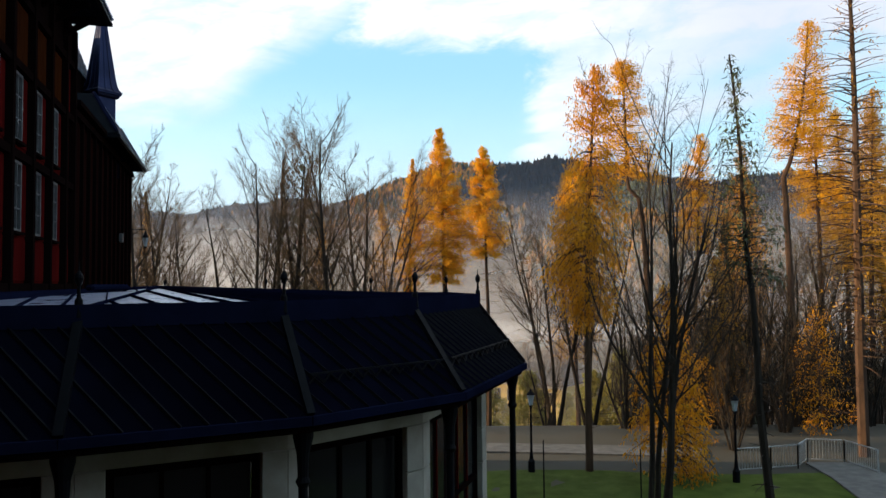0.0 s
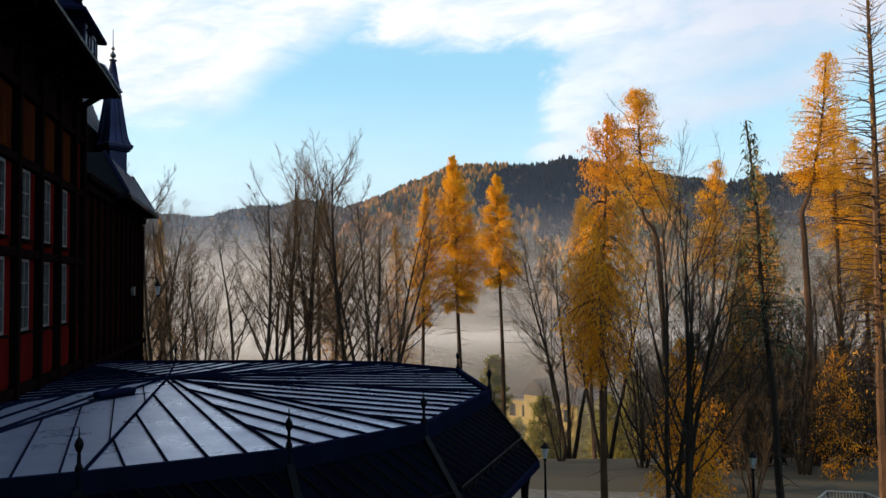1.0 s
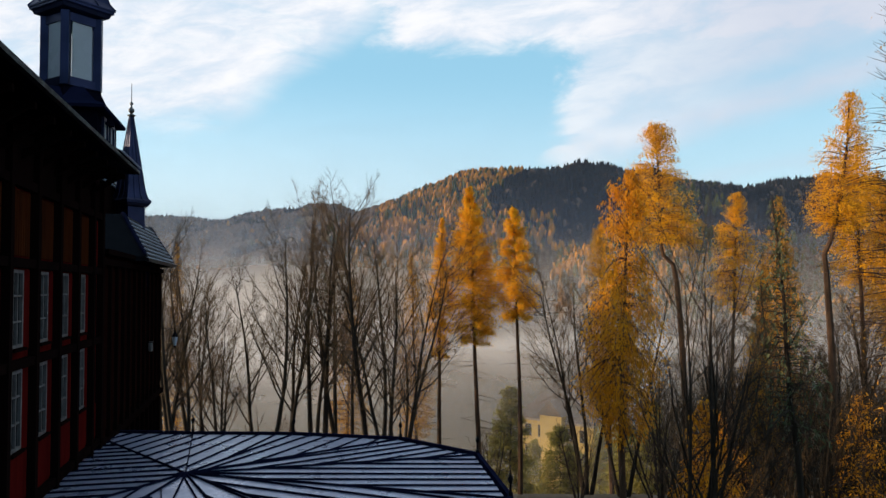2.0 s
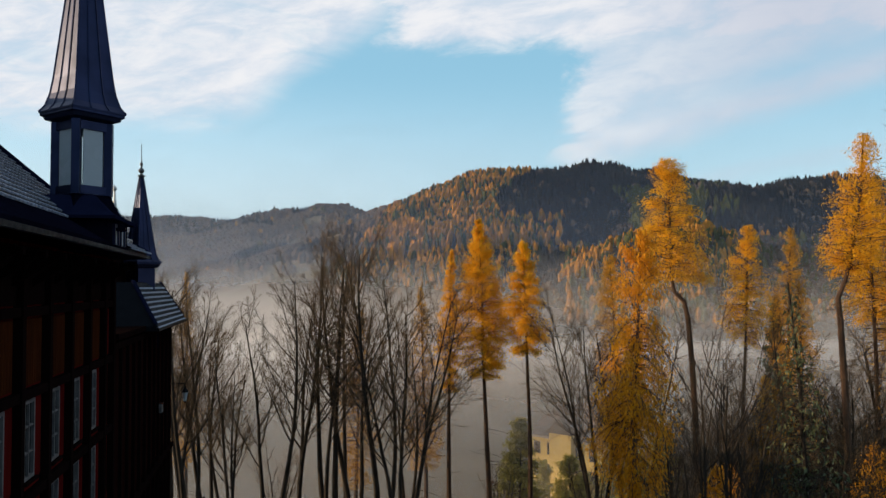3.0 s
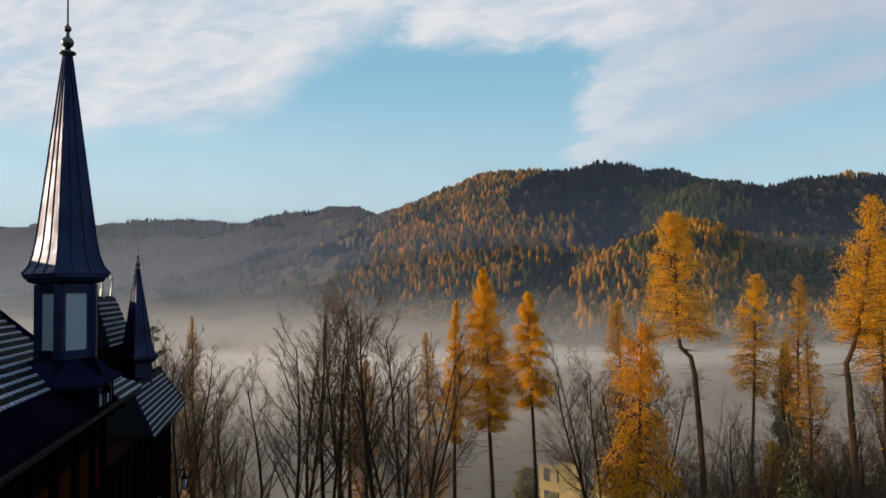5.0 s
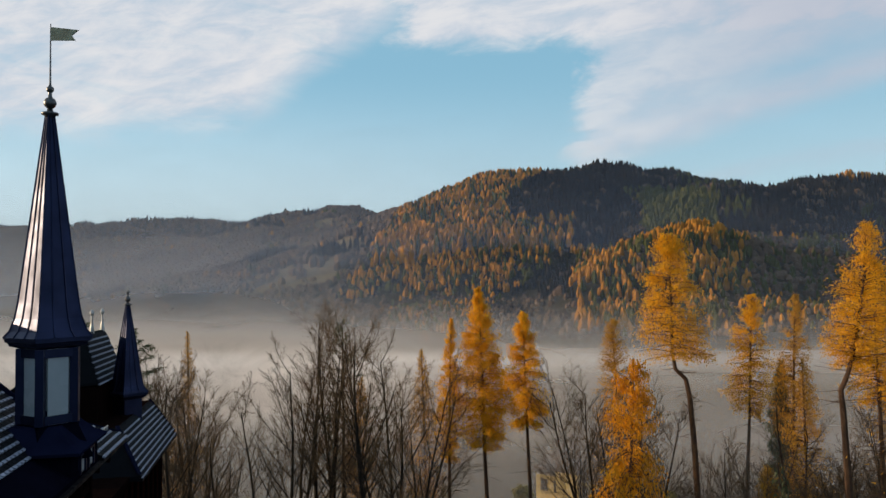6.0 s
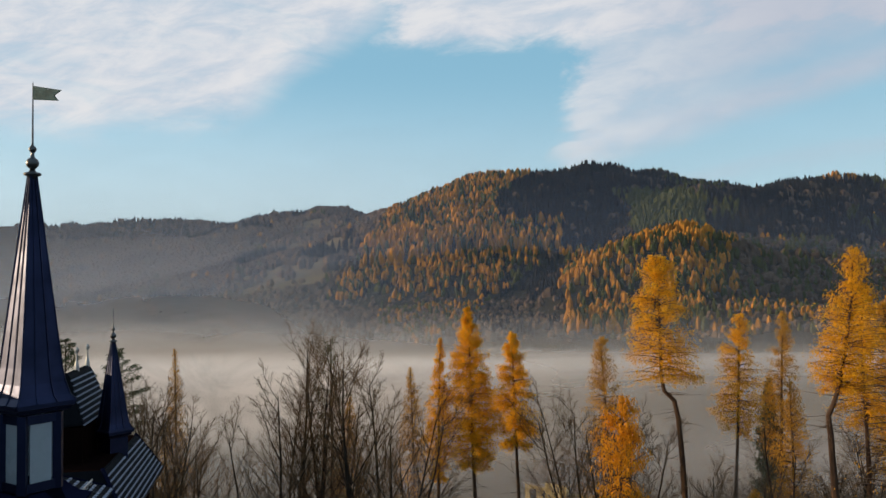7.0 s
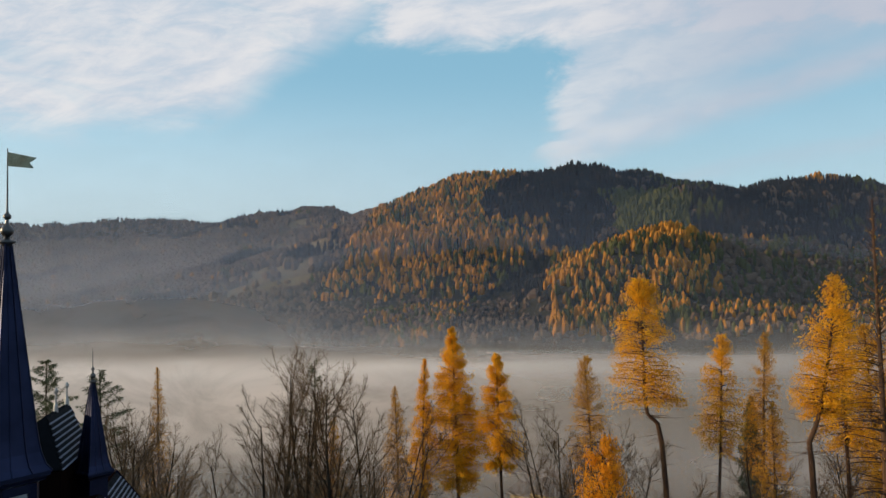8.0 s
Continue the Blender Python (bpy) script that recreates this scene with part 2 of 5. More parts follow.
def thing(name, label, category, group="", kind="", at=None):
    e = new(name)
    e.empty_display_size = 0.3
    if at is not None:
        e.matrix_basis = at
    return tagged(e, label, category, group, kind)


def box(bm, lo, hi, m=None):
    vs = [bm.verts.new(Vector((x, y, z)) if m is None else m @ Vector((x, y, z))) for z in (lo[2], hi[2]) for y in (lo[1], hi[1]) for x in (lo[0], hi[0])]
    for f in ((0, 2, 3, 1), (4, 5, 7, 6), (0, 1, 5, 4), (2, 6, 7, 3), (0, 4, 6, 2), (1, 3, 7, 5)):
        bm.faces.new([vs[i] for i in f])


def boxed(*boxes, m=None, bevel=0.0):
    bm = bmesh.new()
    for lo, hi in boxes:
        box(bm, lo, hi, m)
    if bevel:
        bmesh.ops.bevel(bm, geom=bm.edges[:], offset=bevel, segments=1, affect="EDGES")
    return bm


def lathe(bm, profile, sides, x=0, y=0, turn=0.0):
    """Rings (radius, z) joined round a vertical axis."""
    rings = []
    for r, z in profile:
        rings.append([bm.verts.new((x + max(r, 1e-3) * math.cos(turn + math.tau * k / sides), y + max(r, 1e-3) * math.sin(turn + math.tau * k / sides), z)) for k in range(sides)])
    for a, b in zip(rings, rings[1:]):
        for k in range(sides):
            bm.faces.new((a[k], a[(k + 1) % sides], b[(k + 1) % sides], b[k]))
    bm.faces.new(rings[0][::-1])
    bm.faces.new(rings[-1])
    return bm


def beam(bm, a, b, w, h=None, up=(0, 0, 1)):
    """A square bar from a to b."""
    a, b = Vector(a), Vector(b)
    d = (b - a)
    side = d.cross(Vector(up))
    if side.length < 1e-5:
        side = Vector((1, 0, 0))
    side.normalize()
    top = side.cross(d).normalized()
    h = h or w
    vs = []
    for p in (a, b):
        for i, j in ((-1, -1), (1, -1), (1, 1), (-1, 1)):
            vs.append(bm.verts.new(p + side * i * w / 2 + top * j * h / 2))
    for f in ((0, 1, 2, 3), (7, 6, 5, 4), (0, 4, 5, 1), (1, 5, 6, 2), (2, 6, 7, 3), (3, 7, 4, 0)):
        bm.faces.new([vs[i] for i in f])


class Soup:
    """Plain lists of vertices and faces, for trees."""

    def __init__(self):
        self.v, self.f = [], []

    def tube(self, pts, radii, sides=5):
        base = len(self.v)
        n = len(pts)
        d = pts[-1] - pts[0]
        a = d.cross(Vector((0.3, 0.9, 0.2))).normalized() if d.length > 1e-6 else Vector((1, 0, 0))
        for i, p in enumerate(pts):
            t = (pts[min(i + 1, n - 1)] - pts[max(i - 1, 0)]).normalized()
            s = (a - t * a.dot(t)).normalized()
            c = t.cross(s)
            for k in range(sides):
                w = math.tau * k / sides
                self.v.append(p + (s * math.cos(w) + c * math.sin(w)) * radii[i])
        for i in range(n - 1):
            for k in range(sides):
                q = base + i * sides
                self.f.append((q + k, q + (k + 1) % sides, q + sides + (k + 1) % sides, q + sides + k))

    def spike(self, a, b, r):
        """A thin twig that tapers to its tip."""
        d = b - a
        s = d.cross(Vector((0.3, 0.9, 0.2)))
        if s.length < 1e-6:
            return
        s = s.normalized() * r
        c = d.cross(s).normalized() * r
        k = len(self.v)
        self.v += [a + s, a - s * 0.5 + c * 0.87, a - s * 0.5 - c * 0.87, b]
        self.f += [(k, k + 1, k + 3), (k + 1, k + 2, k + 3), (k + 2, k, k + 3)]

    def leaf(self, p, along, size, rng, wide=0.45):
        s = along.cross(Vector((rng.uniform(-1, 1), rng.uniform(-1, 1), rng.uniform(-1, 1))))
        if s.length < 1e-4:
            return
        s = s.normalized() * size * wide
        b = len(self.v)
        self.v += [p - s, p + s, p + along * size]
        self.f.append((b, b + 1, b + 2))

    def data(self):
        return ([tuple(p) for p in self.v], self.f)


def rand_dir(rng):
    while True:
        v = Vector((rng.uniform(-1, 1), rng.uniform(-1, 1), rng.uniform(-1, 1)))
        if 0.05 < v.length < 1:
            return v.normalized()


def ground_z(x, y):
    """Lawn near the building, then a long fall into the valley."""
    t = min(1.0, max(0.0, (y - 42) / 84))
    z = -1.2 - 17.0 * t * t * (3 - 2 * t)
    return z


# ---- ground and hills ----


# crests over the valley: points of (side slope, distance, height), then how steeply each flank falls
LEFT_HILLS = (
    (((-1.358, 2700, 278), (-0.614, 2700, 257), (-0.483, 2700, 263), (-0.391, 2550, 243), (-0.33, 2350, 210), (-0.285, 2150, 217), (-0.215, 2050, 211), (-0.18, 1900, 184), (-0.13, 1700, 179)), 0.33),
    (((-0.212, 2050, 219), (-0.257, 1500, 57), (-0.309, 1000, -22)), 0.28),
    (((-0.408, 2600, 247), (-0.483, 1900, 106), (-0.559, 1300, -8)), 0.25),
)
MAIN_HILL = (
    (((-0.13, 1700, 179), (-0.1, 1560, 172), (-0.046, 1480, 194), (0.003, 1420, 216), (0.039, 1400, 215), (0.062, 1420, 219), (0.115, 1560, 246), (0.187, 1720, 259), (0.258, 1850, 236), (0.31, 1950, 227), (0.532, 2200, 204)), 0.46),
    (((0.103, 1520, 214), (0.081, 1330, 130), (0.077, 1260, 108), (0.083, 1150, 64), (0.089, 960, -13)), 0.75),
    (((-0.064, 1480, 186), (-0.08, 1250, 82), (-0.11, 1000, 4)), 0.4),
)
RIGHT_HILLS = (
    (((0.185, 1060, 80), (0.224, 1130, 116), (0.263, 1200, 157), (0.339, 1300, 156), (0.386, 1380, 186), (0.424, 1430, 195), (0.461, 1500, 194), (0.51, 1600, 190), (0.737, 1800, 160)), 0.5),
    (((0.185, 1060, 80), (0.162, 980, 34), (0.143, 900, -12)), 0.55),
    (((0.105, 660, -6), (0.128, 700, 30), (0.185, 780, 62), (0.238, 840, 74), (0.298, 900, 48), (0.357, 930, 5)), 0.72),
    (((0.238, 840, 71), (0.229, 690, 23), (0.224, 580, -20)), 0.45),
)
GU, GD = np.linspace(-1.5, 1.5, 376), np.arange(330.0, 3400.0, 14.0)


def make_hills():
    """Heights of the land over the valley floor on a grid of side slope and distance."""
    u, d = np.meshgrid(GU, GD)
    x, y = u * d, d
    total = np.ones_like(x)
    for pts, fall in LEFT_HILLS + MAIN_HILL + RIGHT_HILLS:
        best = np.full_like(x, -400.0)
        for (u0, d0, h0), (u1, d1, h1) in zip(pts, pts[1:]):
            ax, ay, bx, by = u0 * d0, d0, u1 * d1, d1
            t = np.clip(((x - ax) * (bx - ax) + (y - ay) * (by - ay)) / ((bx - ax) ** 2 + (by - ay) ** 2), 0, 1)
            away = np.hypot(x - ax - t * (bx - ax), y - ay - t * (by - ay))
            best = np.maximum(best, h0 + t * (h1 - h0) - fall * (np.sqrt(away ** 2 + 34 ** 2) - 34) * (1 - 0.12 * np.clip(away / 400, 0, 1)))
        total += np.exp(np.clip((best + 18) / 7.0, -60, 60))
    return np.log(total) * 7.0


HILLS = make_hills()


def hill_height(u, d):
    i, j = min(max((u + 1.5) / 3.0 * 375, 0), 374.99), min(max((d - 330) / 14.0, 0), len(GD) - 1.01)
    a, b = int(i), int(j)
    fu, fd = i - a, j - b
    h = (HILLS[b, a] * (1 - fu) + HILLS[b, a + 1] * fu) * (1 - fd) + (HILLS[b + 1, a] * (1 - fu) + HILLS[b + 1, a + 1] * fu) * fd
    x, y = u * d, d
    h *= 1 + 0.07 * noise.noise(Vector((x * 0.006, y * 0.006, 0.3))) + 0.05 * noise.noise(Vector((x * 0.018, y * 0.018, 1.3)))
    foot = (14 * min(1.0, max(0.0, (d - 400) / 110)) + 0.012 * max(0.0, d - 510)) * (0.75 + 0.7 * noise.noise(Vector((x * 0.008, y * 0.004, 7.0))))
    return max(float(h) * min(1.0, max(0.0, (d - 430) / 160)), foot)


def land(x, y):
    d = max(y, 1.0)
    z = ground_z(x, y)
    if y > 330:
        z += hill_height(x / d, d)
    return z


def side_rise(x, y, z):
    """How far to the side and how high over the eye's level a far place lies, from the camera's end position."""
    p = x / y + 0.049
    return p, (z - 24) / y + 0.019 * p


def clearing(x, y, z):
    """Pastures between the woods of the left hills."""
    p, q = side_rise(x, y, z)
    wav = 0.010 * noise.noise(Vector((x * 0.01, y * 0.01, 3.0)))
    return y > 900 and ((-0.30 < p < -0.17 and abs(q - 0.008 - 0.22 * (p + 0.22) - wav) < 0.014) or (-0.27 < p < -0.13 and abs(q - 0.048 + wav) < 0.009) or (-0.20 < p < -0.10 and abs(q - 0.075 - wav) < 0.006) or (p < -0.47 and abs(q + 0.045) < 0.008))


def build_land():
    us = [-1.5 + 3.0 * i / 130 for i in range(131)]
    ds = [3 + 2.5 * i for i in range(30)] + [80 + 10 * i for i in range(26)] + [340 + 30 * i for i in range(92)] + [3300, 3800, 4600]
    verts, faces = [], []
    for d in ds:
        for u in us:
            verts.append((u * d, d, land(u * d, d) if d < 3800 else -18.2))
    n = len(us)
    for j in range(len(ds) - 1):
        for i in range(n - 1):
            faces.append((j * n + i, j * n + i + 1, (j + 1) * n + i + 1, (j + 1) * n + i))
    # the land behind the camera
    k = len(verts)
    verts += [(-4.5, 3, -1.2), (4.5, 3, -1.2), (4000, -3000, -1.2), (-4000, -3000, -1.2), (-6900, 4600, -18.2), (6900, 4600, -18.2)]
    faces += [(k + 3, k + 2, k + 1, k), (k + 3, k, k + 4), (k + 1, k + 2, k + 5)]
    ob = part("ground", (verts, faces), "meadow", smooth=True)
    ob.data.materials.append(M["hill"])
    ob.data.materials.append(M["pasture"])
    for f in ob.data.polygons:
        c = f.center
        if 330 < c.y < 3300:
            f.material_index = 2 if clearing(c.x, c.y, c.z) else 1
    tagged(ob, "brown autumn valley floor and wooded hillsides", "ground", kind="structure")
    lawn_v, lawn_f = [], []
    nx, ny = 60, 30
    for j in range(ny + 1):
        for i in range(nx + 1):
            x, y = -14 + 33 * i / nx, 5 + 32.4 * j / ny
            y += 0.5 * math.sin(x * 0.35) * (j / ny)
            lawn_v.append((x, y, ground_z(x, y) + 0.02 + 0.05 * noise.noise(Vector((x, y, 0)))))
    for j in range(ny):
        for i in range(nx):
            q = j * (nx + 1) + i
            lawn_f.append((q, q + 1, q + nx + 2, q + nx + 1))
    tagged(part("lawn", (lawn_v, lawn_f), "grass", smooth=True), "mown green lawn beside the building", "lawn", kind="structure")


build_land()


def far_woods():
    """Woods on the slopes that face the house: larch also paints the hill's sunlit patches, dark spruce its shaded
    ones; leafless trees on the left hills.
    """
    rng = random.Random(5)
    kinds = {k: Soup() for k in ("far_larch", "far_green", "far_shade_spruce", "far_bare")}
    # how high the nearer land reaches in each direction, to leave out trees behind it
    cols, rows = np.linspace(-0.66, 0.60, 211), np.arange(440.0, 2900.0, 20.0)
    rise = np.array([[(land(u * d, d) - 24) / d for d in rows] for u in cols])
    seen = np.maximum.accumulate(rise, axis=1)

    def cone(s, x, y, z, h, r, sides, rings):
        b = len(s.v)
        tw = rng.uniform(0, 6)
        for zz, rr in rings:
            for k in range(sides):
                w = tw + math.tau * k / sides
                q = rr * r * rng.uniform(0.75, 1.2)
                s.v.append(Vector((x + q * math.cos(w), y + q * math.sin(w), z + h * zz * rng.uniform(0.93, 1.05))))
        s.v.append(Vector((x + rng.uniform(-.4, .4), y, z + h)))
        for ring in range(len(rings) - 1):
            for k in range(sides):
                a = b + ring * sides
                s.f.append((a + k, a + (k + 1) % sides, a + sides + (k + 1) % sides, a + sides + k))
        last = b + (len(rings) - 1) * sides
        for k in range(sides):
            s.f.append((last + k, last + (k + 1) % sides, b + len(rings) * sides))

    spiky, tall, round_ = ((0.1, 0.9), (0.45, 0.8), (0.8, 0.34)), ((0.12, 0.8), (0.42, 1.0), (0.78, 0.66)), ((0.1, 0.8), (0.5, 1.05), (0.86, 0.72))
    count = 0
    for _ in range(400000):
        u = rng.uniform(-0.64, 0.56)
        d = math.sqrt(rng.uniform(470.0 ** 2, 2800.0 ** 2))
        if d > 1500 and rng.random() > (1500 / d) ** 2.2:
            continue
        x = u * d
        h0 = hill_height(u, d)
        if h0 < 2.5:
            continue
        z = ground_z(x, d) + h0
        i, j = int((u + 0.66) / 0.006), int((d - 440) / 20.0)
        if (z + 9 - 24) / d < seen[min(i, 210), max(j - 1, 0)]:
            continue
        n1 = noise.noise(Vector((x * 0.006, d * 0.006, 4.1)))
        n2 = noise.noise(Vector((x * 0.02, d * 0.02, 9.1)))
        r = rng.uniform(-1, 1)
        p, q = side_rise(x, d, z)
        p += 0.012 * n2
        # edges of the sunlit patch: larch paints its light, spruce the shade beyond
        lit_left = -0.078 - (0.095 - q) * 0.80 if q < 0.095 else -0.20
        lit_right = 0.139 + 1.25 * (q - 0.05) if q < 0.05 else 0.136 if q < 0.076 else 0.055 if q < 0.11 else 0.055 + 1.6 * (q - 0.11)
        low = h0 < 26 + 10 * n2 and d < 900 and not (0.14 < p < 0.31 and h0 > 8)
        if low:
            kind = ("far_shade_spruce" if r > 0.2 else "far_bare") if lit_right < p < 0.15 else "far_bare" if r > -0.3 or p < -0.1 else ("far_green" if r > -0.7 else "far_larch")
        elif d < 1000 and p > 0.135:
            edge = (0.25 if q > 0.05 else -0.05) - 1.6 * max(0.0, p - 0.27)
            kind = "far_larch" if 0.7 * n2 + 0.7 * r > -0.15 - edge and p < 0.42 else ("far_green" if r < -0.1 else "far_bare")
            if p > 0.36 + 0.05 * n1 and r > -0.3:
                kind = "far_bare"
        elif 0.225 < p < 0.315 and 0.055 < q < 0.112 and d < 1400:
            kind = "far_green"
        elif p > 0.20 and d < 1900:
            kind = "far_shade_spruce" if n2 + 0.6 * r < 0.45 else ("far_bare" if n1 > -0.2 else "far_green")
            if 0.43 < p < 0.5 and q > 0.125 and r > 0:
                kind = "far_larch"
        elif lit_left < p < lit_right and d < 1750:
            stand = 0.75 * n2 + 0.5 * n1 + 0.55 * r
            kind = "far_larch" if stand > -0.10 else ("far_green" if stand > -0.45 else "far_shade_spruce")
        elif p >= lit_right and d < 1900:
            kind = "far_shade_spruce" if n2 + 0.7 * r < 0.75 else "far_bare"
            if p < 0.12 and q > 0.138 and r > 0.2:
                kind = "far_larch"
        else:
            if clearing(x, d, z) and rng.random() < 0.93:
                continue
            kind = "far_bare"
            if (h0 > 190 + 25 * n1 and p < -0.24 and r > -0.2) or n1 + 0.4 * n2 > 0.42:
                kind = "far_shade_spruce"
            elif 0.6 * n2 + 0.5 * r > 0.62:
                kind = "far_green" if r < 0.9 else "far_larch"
        near = d < 1000
        big = rng.uniform(0.65, 1.1) * (0.44 if low else 0.58 if near else 0.95)
        if kind == "far_bare":
            cone(kinds[kind], x, d, z - 3, 16 * big, 6.2 * big, 5 if d < 1500 else 4, round_)
        elif kind == "far_shade_spruce":
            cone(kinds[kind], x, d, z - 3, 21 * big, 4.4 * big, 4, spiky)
        else:
            cone(kinds[kind], x, d, z - 3, 23 * big, 4.6 * big, 5 if near else 4, tall)
        count += 1
        if count > 36000:
            break
    words = {"far_larch": "golden autumn larches covering the far hillside", "far_shade_spruce": "near-black spruces on the far hill, its shade put into their colour",
             "far_green": "olive-green conifers among the larches on the hill", "far_bare": "leafless grey-brown woods on the far hills"}
    for k, s in kinds.items():
        tagged(part("far_woods", s.data(), k), words[k], "woods", kind="stuff")


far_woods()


def mist_sheet(name, label, mat, pts, n=40, slant=0.1):
    """A vertical curtain of fog along a line on the plan."""
    verts, faces = [], []
    (x0, y0), (x1, y1), zb, zt = pts
    for i in range(n + 1):
        t = i / n
        bow = 1 - (2 * t - 1) ** 2
        for z in (zb, zt):
            verts.append((x0 + (x1 - x0) * t, y0 * (1 + slant - 2 * slant * t) + bow * (y0 * 0.10), z))
    for i in range(n):
        faces.append((2 * i, 2 * i + 2, 2 * i + 3, 2 * i + 1))
    tagged(part(name, (verts, faces), mat, smooth=True), label, "mist", kind="stuff")


def build_mist():
    words = "thin grey morning mist over the valley"
    for y, dens, lo, hi, grow, foot in ((61, 0.50, 1, 14, (36, -15, 0.28), (0, 8, 0.18)), (92, 0.80, 10, 20, (26, -35, 0.32), (-7, 4, 0.28)),
                                        (80, 0.42, 4, 11, (4, 26, 0.0), (0, 5, 0.1)), (395, 0.36, -14, 8, (180, -120, 0.7), None), (415, 0.42, -10, 85, (7, -175, 0.03), None), (1180, 0.24, 10, 260, (100, -330, 0.06), None)):
        mist_sheet("mist", words, mist("mist_veil", dens, lo, hi, 0.45, 5.0 / y, grow, None, foot), ((-1.1 * y, y), (1.1 * y, y), -19, hi + 0.6 * (hi - lo)), slant=0.52 if y == 92 else 0.1)
    # blue-tinted sheets that paint the air's haze in front of the hills
    for y, dens, lo, hi in ((425, 0.12, 20, 70), (900, 0.20, 90, 270)):
        mist_sheet("mist", "faint blue haze before the hills", mist("blue_haze", dens, lo, hi, 0.1, 0.004, (0.4 * y, -0.1 * y, 0.6), tint=(0.54, 0.61, 0.78)), ((-1.1 * y, y), (1.1 * y, y), -19, hi + 0.6 * (hi - lo)))
    n = 50
    verts, faces = [], []
    for j in range(n + 1):
        for i in range(n + 1):
            y = 125 + 520 * (j / n) ** 1.3
            x = (2 * i / n - 1) * 1.3 * y
            verts.append((x, y, -13.0 + 1.0 * noise.noise(Vector((x * 0.015, y * 0.015, 2)))))
    for j in range(n):
        for i in range(n):
            q = j * (n + 1) + i
            faces.append((q, q + 1, q + n + 2, q + n + 1))
    tagged(part("mist", (verts, faces), mist("mist_floor", 0.92, 40, 50, 0.2, 0.01, (120, -90, 0.55), (205, 370), None, 0.22, far=(340, 450)), smooth=True), "white bank of fog lying in the valley", "mist", kind="stuff")


build_mist()

# ---- pavilion: flat metal roof over a glazed round hall ----
RIM = [(-13.0, 11.6), (-8.2, 11.6), (-5.07, 13.0), (-2.45, 14.5), (-0.45, 16.7), (0.85, 21.2), (0.0, 26.0), (-2.6, 28.4), (-6.4, 29.2), (-10.0, 29.3), (-14.0, 29.6)]
APEX = (-7.45, 22.2, 7.36)
RZ, EZ = 7.05, 5.40


def outward(i, r):
    """The rim's corner i moved out from the middle by r."""
    p = Vector(RIM[i]) - Vector(APEX[:2])
    return Vector(RIM[i]) + p.normalized() * r


